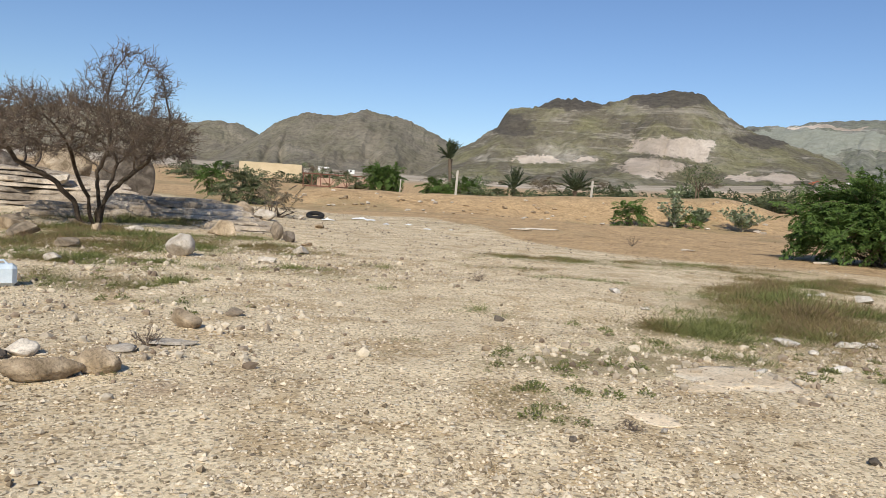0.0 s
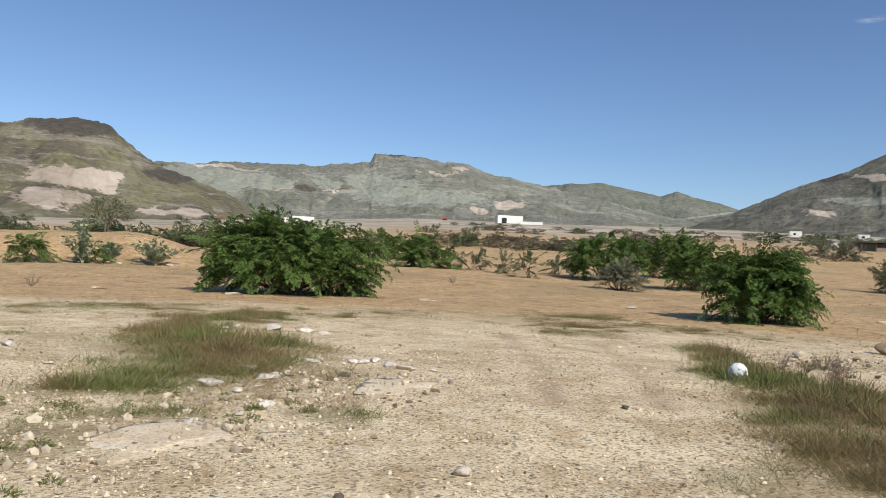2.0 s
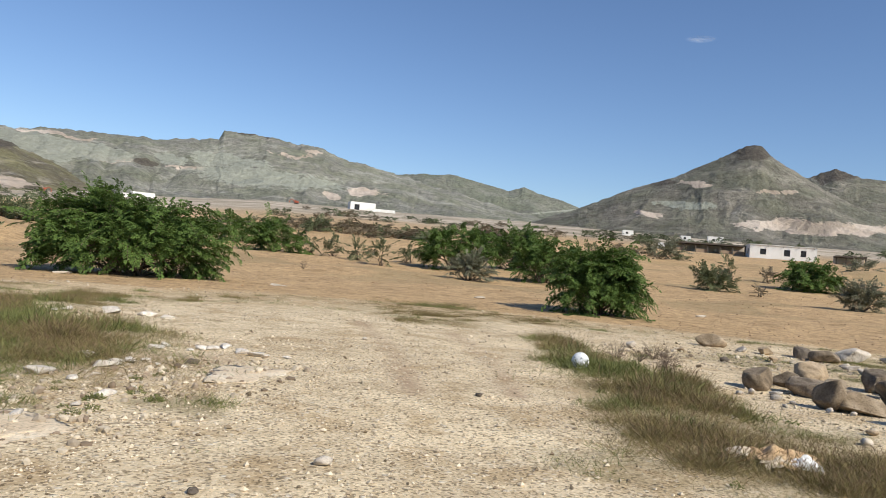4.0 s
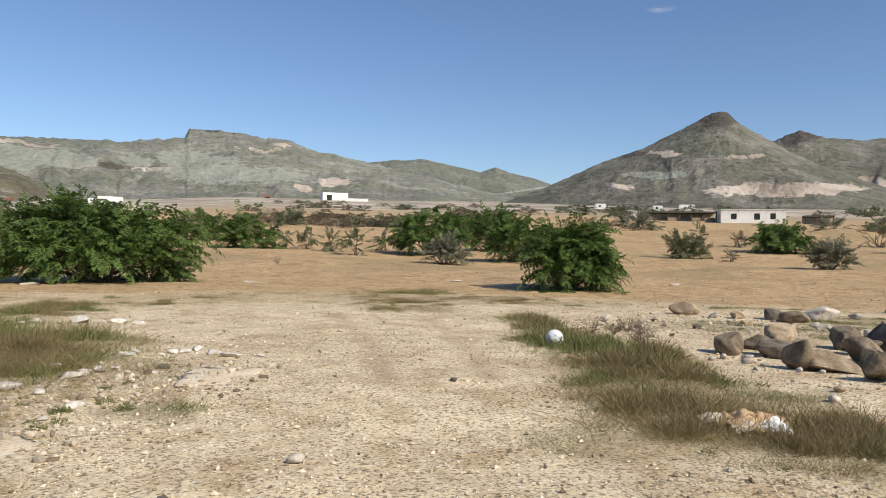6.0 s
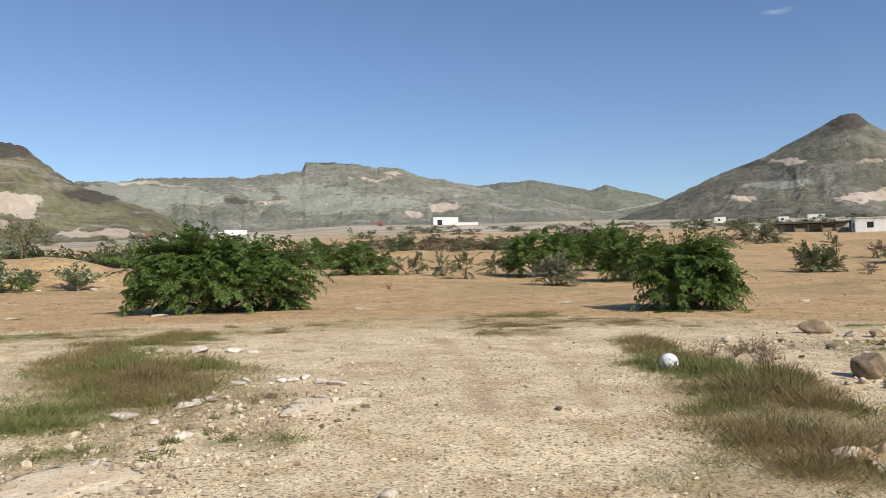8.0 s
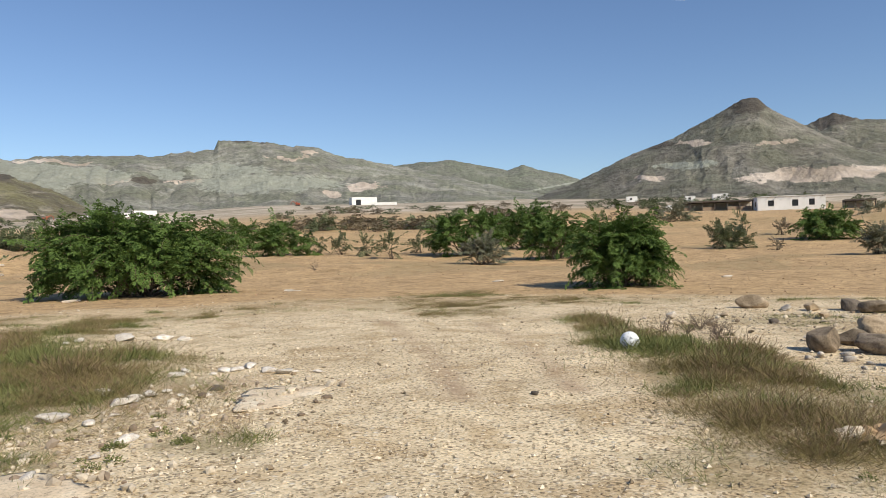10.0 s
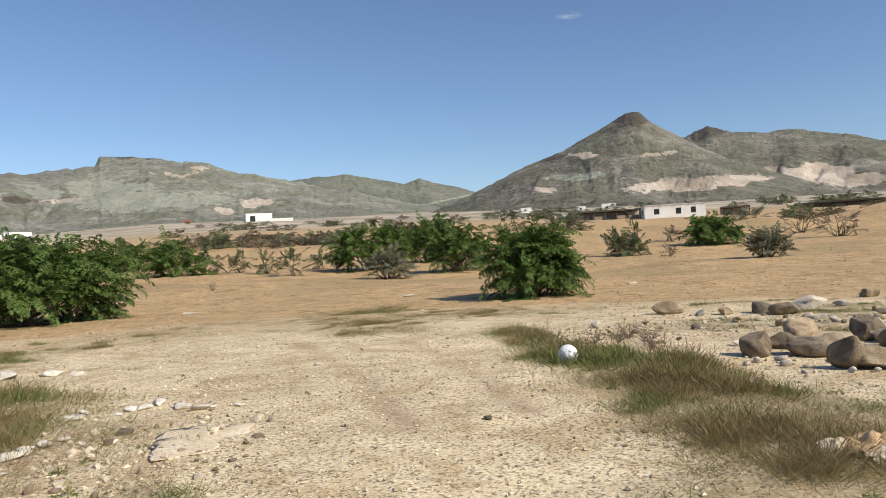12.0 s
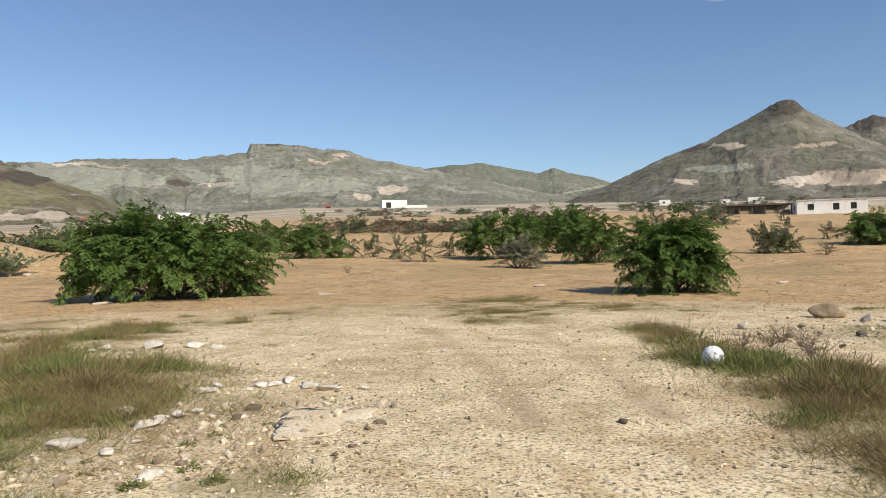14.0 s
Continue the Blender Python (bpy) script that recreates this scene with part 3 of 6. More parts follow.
# ---- hills ----
def hill(name, label, crest, dist, foot, mat, seed, rough, marks=(), depth=0.08, road=(), ledges=0.085):
    """A hill as a ridge seen from the valley: crest given as (turn, height angle); gullied front, plain back."""
    crest = sorted(crest)
    az = np.arange(crest[0][0], crest[-1][0], 0.09)
    el = np.interp(az, [c[0] for c in crest], [c[1] for c in crest])
    inner = smooth(0, 2.5, az - az[0]) * smooth(0, 2.5, az[-1] - az)
    el = el + inner * rough * ((fbm(az / 1.1, 0.5, 0, 4, seed) - 0.5) * 0.5 + (fbm(az / 0.25, 3.5, 0, 3, seed + 9) - 0.5) * 0.22)
    rows, back_rows = 72, 12
    v = np.concatenate([np.linspace(0, 1, rows), 1 + np.linspace(0, 1, back_rows + 1)[1:]])
    V, A = np.meshgrid(v, az, indexing="ij")
    a = np.radians(A)
    wav = 0.10 * (fbm(A / 4.0, 1.5, 0, 3, seed + 3) - 0.5)
    rad = np.where(V <= 1, foot + (dist - foot) * (V + wav * np.sin(np.clip(V, 0, 1) * math.pi)), dist + (V - 1) * (dist - foot) * 1.2)
    x, y = -np.sin(a) * rad, np.cos(a) * rad
    base = land(-np.sin(a) * foot, np.cos(a) * foot) - 3
    wide = np.exp(-(np.arange(-30, 31) * 0.09 / 1.1) ** 2)
    soft = np.convolve(np.pad(el, 30, mode="edge"), wide / wide.sum(), "valid")
    keep = np.clip(V, 0, 1) ** 7
    top = EYE + dist * np.tan(np.radians(el[None, :] * keep + np.minimum(soft, el + 1.0)[None, :] * (1 - keep)))
    steep = 0.62 * V ** 1.15 + 0.38 * smooth(0.25, 1.0, V) ** 1.3
    z = base + (top - base) * np.where(V <= 1, steep, 1 - smooth(0, 1, V - 1))
    span = np.maximum(top - base, 2)
    env = np.clip(np.sin(np.clip(V, 0, 1) * math.pi), 0, 1) ** 0.8
    warp = 2.0 * fbm(A / 2.0, V * 3, 0, 3, seed + 5)
    gully = np.abs(fbm(A / 2.4 + warp * 0.9 + V * 1.2, V * 1.8, 0, 3, seed + 1) - 0.5) * 2
    small = np.abs(fbm(A / 0.7 + warp * 1.5, V * 7, 0, 4, seed + 2) - 0.5) * 2
    ledge = fbm(A / 2.2, V * 13, 0, 3, seed + 4) - 0.5
    lump = fbm(x / 70, y / 70, z / 45, 5, seed + 8) - 0.5
    z = z - span * env * (depth * (0.45 - gully) + 0.015 * (0.4 - small) + ledges * ledge + 0.17 * lump)
    verts = np.stack([x, y, z], -1).reshape(-1, 3)
    na, nv = len(az), len(v)
    i, j = np.meshgrid(np.arange(nv - 1), np.arange(na - 1), indexing="ij")
    quads = np.stack([i * na + j, (i + 1) * na + j, (i + 1) * na + j + 1, i * na + j + 1], -1).reshape(-1, 4)
    me = mesh_of(name, verts, quads, mat, flat=False)
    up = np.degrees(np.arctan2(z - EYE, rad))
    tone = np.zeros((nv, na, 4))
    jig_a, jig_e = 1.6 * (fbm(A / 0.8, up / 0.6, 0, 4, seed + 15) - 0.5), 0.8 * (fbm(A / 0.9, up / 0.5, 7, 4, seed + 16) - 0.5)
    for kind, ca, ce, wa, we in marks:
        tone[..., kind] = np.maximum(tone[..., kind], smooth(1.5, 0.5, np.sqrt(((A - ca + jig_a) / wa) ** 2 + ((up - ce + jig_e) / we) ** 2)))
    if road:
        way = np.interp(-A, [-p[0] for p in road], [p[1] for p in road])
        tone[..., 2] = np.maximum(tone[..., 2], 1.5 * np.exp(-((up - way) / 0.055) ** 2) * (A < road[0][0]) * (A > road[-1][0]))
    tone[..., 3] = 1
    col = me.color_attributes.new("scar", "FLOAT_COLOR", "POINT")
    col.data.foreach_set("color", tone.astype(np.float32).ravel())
    return tagged(part(name, me), label, "hill", kind="structure")


hill("backdrop_hill_far", "low brown rocky hill behind the bare tree", [(52, 1.2), (44, 4.2), (37, 5.0), (31.5, 4.3), (29.8, 4.75), (27.5, 4.5), (25, 3.4), (21, 1.2)], 1600, 1200, HILL_BROWN, 31, 0.8, depth=0.22, ledges=0.03)
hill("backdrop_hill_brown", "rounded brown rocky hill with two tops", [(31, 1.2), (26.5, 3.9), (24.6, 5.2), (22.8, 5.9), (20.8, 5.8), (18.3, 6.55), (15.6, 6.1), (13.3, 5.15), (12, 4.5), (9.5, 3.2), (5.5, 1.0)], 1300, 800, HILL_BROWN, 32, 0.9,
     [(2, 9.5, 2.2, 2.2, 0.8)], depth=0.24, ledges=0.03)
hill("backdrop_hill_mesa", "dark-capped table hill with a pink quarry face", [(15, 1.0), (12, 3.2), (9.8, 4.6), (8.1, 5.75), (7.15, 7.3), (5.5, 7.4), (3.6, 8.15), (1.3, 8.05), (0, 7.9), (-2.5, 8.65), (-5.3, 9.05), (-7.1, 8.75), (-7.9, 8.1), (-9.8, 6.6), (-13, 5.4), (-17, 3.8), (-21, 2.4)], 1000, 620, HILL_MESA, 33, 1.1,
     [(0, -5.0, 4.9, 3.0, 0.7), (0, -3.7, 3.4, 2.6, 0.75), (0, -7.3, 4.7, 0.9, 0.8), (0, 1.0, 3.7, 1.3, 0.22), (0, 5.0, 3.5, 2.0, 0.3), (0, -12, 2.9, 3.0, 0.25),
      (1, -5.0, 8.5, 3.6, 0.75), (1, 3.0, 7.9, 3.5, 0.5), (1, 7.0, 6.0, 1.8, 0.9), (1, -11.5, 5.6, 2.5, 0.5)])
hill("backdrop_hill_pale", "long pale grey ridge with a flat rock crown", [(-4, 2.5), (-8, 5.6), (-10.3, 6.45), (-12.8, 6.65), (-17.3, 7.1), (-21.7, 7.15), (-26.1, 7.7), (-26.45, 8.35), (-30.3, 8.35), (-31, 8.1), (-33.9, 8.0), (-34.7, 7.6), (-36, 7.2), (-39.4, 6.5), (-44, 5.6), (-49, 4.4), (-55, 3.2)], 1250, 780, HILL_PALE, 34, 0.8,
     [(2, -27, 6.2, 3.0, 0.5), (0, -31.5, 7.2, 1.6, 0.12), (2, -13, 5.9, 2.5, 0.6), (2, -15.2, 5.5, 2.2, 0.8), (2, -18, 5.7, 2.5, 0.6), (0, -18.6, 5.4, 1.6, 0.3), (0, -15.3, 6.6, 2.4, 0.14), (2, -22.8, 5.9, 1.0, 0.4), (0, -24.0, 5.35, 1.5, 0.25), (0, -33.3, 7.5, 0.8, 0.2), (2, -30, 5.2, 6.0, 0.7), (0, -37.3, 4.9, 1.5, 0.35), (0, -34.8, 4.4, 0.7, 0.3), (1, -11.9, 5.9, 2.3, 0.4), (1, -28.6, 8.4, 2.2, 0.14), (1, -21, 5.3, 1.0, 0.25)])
hill("backdrop_hill_green", "far smooth green-grey hill with a small crag", [(-33, 3.5), (-39.4, 6.45), (-42.9, 6.75), (-44.2, 6.8), (-46.5, 6.4), (-48.7, 5.85), (-49.2, 6.1), (-49.9, 6.3), (-51, 5.9), (-53, 5.4), (-55.5, 4.5), (-61, 3.0)], 1600, 1150, HILL_GREEN, 35, 0.35, road=[(-43, 3.62), (-47, 3.85), (-50.5, 4.25), (-54, 4.8)])
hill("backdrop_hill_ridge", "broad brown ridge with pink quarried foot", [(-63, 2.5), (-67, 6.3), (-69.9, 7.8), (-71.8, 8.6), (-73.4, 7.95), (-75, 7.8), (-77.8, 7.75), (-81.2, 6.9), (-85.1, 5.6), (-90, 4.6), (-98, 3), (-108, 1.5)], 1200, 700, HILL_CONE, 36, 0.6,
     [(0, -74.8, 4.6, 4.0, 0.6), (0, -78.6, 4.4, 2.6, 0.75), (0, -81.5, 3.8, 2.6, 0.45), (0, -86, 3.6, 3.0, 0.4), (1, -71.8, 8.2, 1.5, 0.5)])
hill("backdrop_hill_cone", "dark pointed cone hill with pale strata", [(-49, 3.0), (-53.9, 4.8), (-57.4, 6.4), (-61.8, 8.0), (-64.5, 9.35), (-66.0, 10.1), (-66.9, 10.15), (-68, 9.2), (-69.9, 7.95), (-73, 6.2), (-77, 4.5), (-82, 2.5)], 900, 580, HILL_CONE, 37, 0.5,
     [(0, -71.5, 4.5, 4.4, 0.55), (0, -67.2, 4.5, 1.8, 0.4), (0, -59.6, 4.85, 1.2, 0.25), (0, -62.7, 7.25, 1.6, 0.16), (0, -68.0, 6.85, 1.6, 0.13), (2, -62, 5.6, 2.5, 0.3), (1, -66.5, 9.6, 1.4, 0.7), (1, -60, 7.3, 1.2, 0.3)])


# ---- foliage ----
def bush_meshes(w, d, h, seed, sprays, leaf, leaflets=14, lobes=9, droop=0.4, mat=LEAF_GREEN, reach=6.5, twigs=3, shoots=0.07):
    """Wide thorn bush: limbs from one foot to the lobes of the crown; arching branchlets hang out of the lobes, each a tongue of feathery sprays."""
    rng = np.random.default_rng(seed)
    ang = rng.uniform(-0.6, 0.6, lobes) + np.arange(lobes) * 2.4
    rad = np.sqrt(np.linspace(0.02, 0.9, lobes)) * rng.uniform(0.85, 1.1, lobes)
    c = np.stack([np.cos(ang) * rad * w * 0.29, np.sin(ang) * rad * d * 0.29, h * (0.60 - 0.24 * rad ** 1.6 + rng.uniform(-0.1, 0.06, lobes))], -1)
    size = rng.uniform(0.13, 0.2, lobes)[:, None] * np.array([[w, d, h * 1.35]])
    size[:, 2] = np.minimum(size[:, 2], h * 0.88 - c[:, 2])
    low = np.stack([np.cos(ang + 0.6) * w * 0.27 * rng.uniform(0.8, 1.1, lobes), np.sin(ang + 0.6) * d * 0.27, h * rng.uniform(0.12, 0.3, lobes)], -1)
    c = np.concatenate([c, low])
    size = np.concatenate([size, rng.uniform(0.6, 1.3, (lobes, 1)) * np.array([[w * 0.12, d * 0.12, h * 0.15]])])
    count = max(16, sprays // 5)
    pick = rng.choice(len(c), count, p=np.concatenate([np.full(lobes, 0.72 / lobes), np.full(lobes, 0.28 / lobes)]))
    out = unit(rng.normal(size=(count, 3)) + np.array([0, 0, 0.35]))
    deep = np.where(rng.uniform(0, 1, count) < 0.38, rng.uniform(0.05, 0.5, count), rng.uniform(0.5, 0.95, count))[:, None]
    root = c[pick] + out * size[pick] * deep
    root[:, 2] = np.maximum(root[:, 2], 0.1)
    away = unit(root * np.array([1, 1, 0.0]) + 1e-3)
    way = unit(out * np.array([1, 1, 0.6]) + away * 0.5 + np.array([0, 0, 0.3]) + rng.normal(size=(count, 3)) * 0.45)
    shoot = rng.uniform(0, 1, count) < shoots
    way = np.where(shoot[:, None], unit(way + np.array([0, 0, 0.9])), way)
    length = rng.uniform(0.8, 1.5, count) * leaf * reach * np.where(shoot, 1.3, 1.0)
    ribs = 13 if twigs else 8
    s = np.linspace(0.08, 1.0, ribs)
    p = root[:, None, :] + way[:, None, :] * (s[None, :, None] * length[:, None, None])
    p[..., 2] -= np.where(shoot, 0.35, 1.0)[:, None] * droop * s[None, :] ** 2 * length[:, None]
    tang = unit(np.gradient(p, axis=1))
    side = unit(np.cross(tang, np.array([0, 0, 1.0]) + rng.normal(size=(count, 1, 3)) * 0.3))
    flip = np.where(np.arange(ribs) % 2 == 0, 1.0, -1.0)[None, :, None]
    sway = unit(side * flip * 0.85 + tang * 0.75 + rng.normal(size=(count, ribs, 3)) * 0.16 - np.array([0, 0, 0.12]))
    slen = leaf * reach * 0.34 * (1.1 - 0.6 * s)[None, :] * rng.uniform(0.7, 1.2, (count, ribs))
    k = max(4, leaflets // 2)
    u = np.linspace(0.08, 1.0, k)
    q = p[:, :, None, :] + sway[:, :, None, :] * (u[None, None, :, None] * slen[:, :, None, None])
    q[..., 2] -= 0.25 * u ** 2 * slen[:, :, None]
    q[..., 2] = np.maximum(q[..., 2], 0.03)
    across = unit(np.cross(sway, np.cross(tang, side)))
    turn = np.where(np.arange(k) % 2 == 0, 1.0, -1.0)[None, None, :, None]
    lw = unit(sway[:, :, None, :] * 0.8 + across[:, :, None, :] * turn * 0.8 + rng.normal(size=q.shape) * 0.16 - np.array([0, 0, 0.1]))
    nrm = np.cross(lw, sway[:, :, None, :] + rng.normal(size=q.shape) * 0.3)
    n = count * ribs * k
    lw, nrm = lw.reshape(n, 3), nrm.reshape(n, 3)
    v, f = blades(q.reshape(n, 3), lw, np.cross(nrm, lw), rng.uniform(0.65, 1.2, n) * leaf, rng.uniform(0.4, 0.62, n) * leaf)
    crown = mesh_of("crown", v, f, mat)
    paths = []
    for k in range(len(c)):
        a = np.array([rng.normal() * 0.05 * w, rng.normal() * 0.05 * d, -0.05])
        t = np.linspace(0, 1, 6)[:, None]
        mid = (a + c[k]) / 2 + rng.normal(size=3) * 0.08 * h
        pts = (1 - t) ** 2 * a + 2 * t * (1 - t) * mid + t ** 2 * c[k]
        paths.append((pts, np.linspace(0.035, 0.010, 6) * (h / 2.0) ** 0.5))
    if twigs:
        for b in range(0, count, 4):
            paths.append((np.concatenate([[(c[pick[b]] + root[b]) / 2], p[b, [0, ribs // 2, ribs - 1]]]), np.linspace(0.012, 0.004, 4)))
    v, f = tubes(paths, 4 if twigs else 3)
    return mesh_of("trunk", v, f, BARK, flat=False), crown


def bush(x, y, w, d, h, seed, label, sprays, leaf, turn=0.0, name="thorn_bush", category="bush", group="", **kw):
    limbs, crown = bush_meshes(w, d, h, seed, sprays, leaf, **kw)
    t = thing(name, on_land(x, y, 0.03), turn, label, category, group)
    part("trunk", limbs, None, t, "grey-brown branching stem")
    part("crown", crown, None, t)
    return t


def bush_at(az, r, *a, **kw):
    return bush(*polar(az, r), *a, **kw)


# the big bushes of the field
bush_at(-20.8, 29.4, 8.6, 5.2, 3.65, 1, "large dark green thorn bush on ochre soil beside the track", 4600, 0.09, turn=-21, lobes=14, leaflets=22, reach=9.0)
bush_at(-54.9, 26.0, 3.1, 2.8, 3.0, 2, "dense green thorn bush at the edge of the gravel", 3000, 0.075, turn=-58, leaflets=20, reach=9.0)
bush_at(-51.2, 50.0, 5.6, 4.0, 3.8, 12, "green thorn bush behind a denser one", 1300, 0.12, turn=-50)
bush_at(-49.3, 62.0, 8.5, 6.0, 4.6, 3, "tall spreading green thorn bush in the field", 2200, 0.13, turn=-50, lobes=12)
bush_at(-44.6, 56.0, 7.2, 5.0, 4.3, 4, "tall spreading green thorn bush in the field", 2000, 0.13, turn=-45, lobes=11)
bush_at(-45.7, 46.5, 3.2, 2.4, 2.0, 5, "grey-green low shrub in the field", 700, 0.09, turn=-45, mat=LEAF_GREY, name="shrub", category="shrub", droop=0.1)
bush_at(-30.6, 61.0, 6.2, 4.0, 3.0, 6, "green thorn bush with bare pale stems at its foot", 900, 0.15, turn=-30)
bush_at(-27.6, 72.0, 4.0, 3.0, 3.2, 16, "dark green thorn bush far across the field", 400, 0.17, turn=-30)
bush_at(-63.7, 58.0, 3.4, 2.6, 1.8, 7, "low pale green shrub in the dry field", 500, 0.13, turn=-63, mat=LEAF_OLIVE, name="shrub", category="shrub", droop=0.1)
bush_at(-70.0, 68.0, 6.0, 4.5, 3.0, 8, "rounded bright green bush before the white house", 1000, 0.16, turn=-70)
bush_at(-73.1, 47.0, 2.3, 2.0, 1.9, 9, "grey-green airy shrub on bare soil", 600, 0.1, turn=-76, mat=LEAF_GREY, name="shrub", category="shrub", droop=0.1)
bush_at(-78.4, 72.0, 4.6, 3.2, 2.7, 10, "dry grey thorn bush beside sand heaps", 170, 0.11, turn=-78, mat=LEAF_DRY, lobes=9, droop=0.1)
bush_at(-76.4, 84.0, 5.0, 4.0, 3.2, 19, "dry grey thorn bush beside sand heaps", 170, 0.12, turn=-78, mat=LEAF_DRY, lobes=7, droop=0.1)
bush_at(-82.0, 36.0, 0.95, 0.8, 0.6, 11, "tiny dark green shrub on bare soil", 110, 0.06, mat=LEAF_OLIVE, name="shrub", category="shrub", lobes=5, droop=0.1)
bush_at(-60.5, 120.0, 8.0, 5.0, 3.0, 13, "grey scrub clump at the far edge of the field", 420, 0.2, turn=-60, mat=LEAF_GREY, droop=0.1)
bush_at(-73.5, 118.0, 5.0, 3.0, 1.8, 14, "grey scrub clump beside the white house", 260, 0.18, turn=-60, mat=LEAF_GREY, droop=0.1)
bush_at(-66.9, 55.0, 0.9, 0.8, 0.75, 15, "small dry leafless shrub", 120, 0.06, mat=LEAF_DRY, name="shrub", category="shrub", lobes=5, droop=0.1)
bush_at(-67.6, 77.0, 1.6, 1.3, 1.5, 17, "small dry grey shrub", 160, 0.09, mat=LEAF_DRY, name="shrub", category="shrub", lobes=5, droop=0.1)
# thin saplings between them
for az, r, w, h, s in ((-33.4, 62, 1.8, 1.9, 21), (-35.2, 62, 2.2, 1.7, 22), (-37.0, 58, 1.7, 1.9, 23), (-38.9, 54, 1.6, 2.3, 24), (-41.0, 60, 1.8, 1.6, 25), (-65.0, 75, 1.5, 3.0, 26)):
    bush_at(az, r, w * 1.25, w, h, s, "thin half-bare young thorn tree in the field", 130, 0.11, name="sapling", category="young tree", group="saplings in the field", mat=LEAF_OLIVE, lobes=5, droop=0.1)
# bushes near the bank
bush_at(-3.0, 51.0, 2.7, 2.0, 2.0, 31, "feathery green thorn bush at the foot of the bank", 330, 0.12)
bush_at(26.8, 52.0, 5.0, 3.5, 2.6, 32, "olive green bush behind the rocks", 500, 0.14, mat=LEAF_OLIVE)
bush_at(29.2, 60.0, 2.2, 2.0, 3.2, 33, "dark green upright bush behind the rocks", 260, 0.14)
bush_at(16.4, 96.0, 5.6, 4.5, 5.2, 34, "tall dark green bush behind the bank", 900, 0.2)
bush_at(24.3, 33.0, 3.9, 2.8, 2.1, 35, "sparse brown-green thorn bush among rocks", 170, 0.08, mat=LEAF_DRY, lobes=8, droop=0.1)


# far scrub: a few kinds, set again and again
def scrub_rows():
    rng = np.random.default_rng(77)
    kinds = []
    for k, (mat, label) in enumerate(((LEAF_OLIVE, "dusty olive scrub bush on the plain"), (LEAF_DRY, "dry brown scrub bush on the plain"), (LEAF_FAR, "dark green scrub bush on the plain"))):
        kinds.append(bush_at(-34 - 2.2 * k, 112 + 4 * k, 4.6, 3.6, 2.5, 50 + k, label, 150, 0.3, leaflets=9, twigs=0, shoots=0.0, reach=4.5, droop=0.3, name="scrub_bush", category="bush", group="scrub on the plain", mat=mat, lobes=7))

    def row(az0, az1, r0, r1, count, size, picks):
        for _ in range(count):
            az, r = rng.uniform(az0, az1), rng.uniform(r0, r1)
            x, y = polar(az, r)
            s = size * rng.uniform(0.7, 1.35)
            copy_thing(kinds[rng.choice(picks)], pose(*on_land(x, y, 0.1), 0, 0, rng.uniform(0, 360)) @ Matrix.Diagonal((s * rng.uniform(0.9, 1.5), s, s * rng.uniform(0.55, 0.85), 1)))

    row(-43, -31, 105, 135, 26, 1.0, (1, 1, 0))
    row(-52, -41, 120, 170, 16, 1.1, (1, 0))
    row(-31, -22, 80, 130, 14, 0.9, (2, 0, 0))
    row(-23, -6, 88, 112, 30, 1.15, (0, 2, 0))
    row(-6, 12, 84, 110, 24, 1.0, (2, 0))
    row(12, 32, 95, 130, 16, 0.9, (2, 0))
    row(-60, -30, 190, 420, 30, 1.3, (1, 0, 2))
    row(-90, -56, 215, 420, 46, 1.6, (2, 0, 2))
    row(-20, 30, 180, 420, 34, 1.7, (2, 0, 1))
    row(-86, -76, 120, 160, 10, 1.0, (1, 0))
    row(-62, -55, 100, 150, 8, 0.9, (1, 0))


scrub_rows()


# ---- stones ----
def ico(level):
    bm = bmesh.new()
    bmesh.ops.create_icosphere(bm, subdivisions=level, radius=1.0)
    bm.verts.ensure_lookup_table()
    v = np.array([p.co[:] for p in bm.verts])
    f = np.array([[q.index for q in p.verts] for p in bm.faces])
    bm.free()
    return v, f


ICO2, ICO3, ICO4 = ico(2), ico(3), ico(4)


def rock_mesh(sx, sy, sz, seed, mat, cuts=9, rough=0.17, fine=False):
    """A stone: a ball cut by planes, worn round and roughened, standing on z = 0."""
    rng = np.random.default_rng(seed)
    v, f = ICO4 if fine or 0.4 < max(sx, sy) < 1.2 else ICO3 if max(sx, sy) > 0.25 else ICO2
    v = v.copy()
    for _ in range(cuts):
        n = unit(rng.normal(size=3))
        d = v @ n
        lim = rng.uniform(0.38, 0.78)
        v = v - np.clip(d - lim, 0, None)[:, None] * n * 0.98
    o = seed * 7.3
    v = v * (1 + rough * 2.2 * (fbm(v[:, 0] * 1.1 + o, v[:, 1] * 1.1, v[:, 2] * 1.1, 2, seed) - 0.5) + rough * (fbm(v[:, 0] * 3.5 + o, v[:, 1] * 3.5, v[:, 2] * 3.5, 5, seed + 1) - 0.5) - rough * 0.5 * np.clip(0.16 - np.abs(fbm(v[:, 0] * 1.7 + o, v[:, 1] * 1.7 + 5, v[:, 2] * 1.7, 3, seed + 2) - 0.5) * 1.6, 0, 1) * 4)[:, None]
    v = v * np.array([sx, sy, sz]) / 2 / np.abs(v).max(0)
    v[:, 2] -= v[:, 2].min()
    return mesh_of("stone", v, f, mat, flat=False)


def stone(x, y, w, d, h, seed, label, mat=STONE_TAN, turn=0.0, tilt=0.0, lift=0.0, name="boulder", category="stone", group="", sink=0.12, **kw):
    ob = new(name, rock_mesh(w, d, h, seed, mat, **kw))
    ob.matrix_basis = pose(x, y, float(land(x, y)) - h * sink + lift, tilt, 0, turn)
    return tagged(ob, label, category, group)


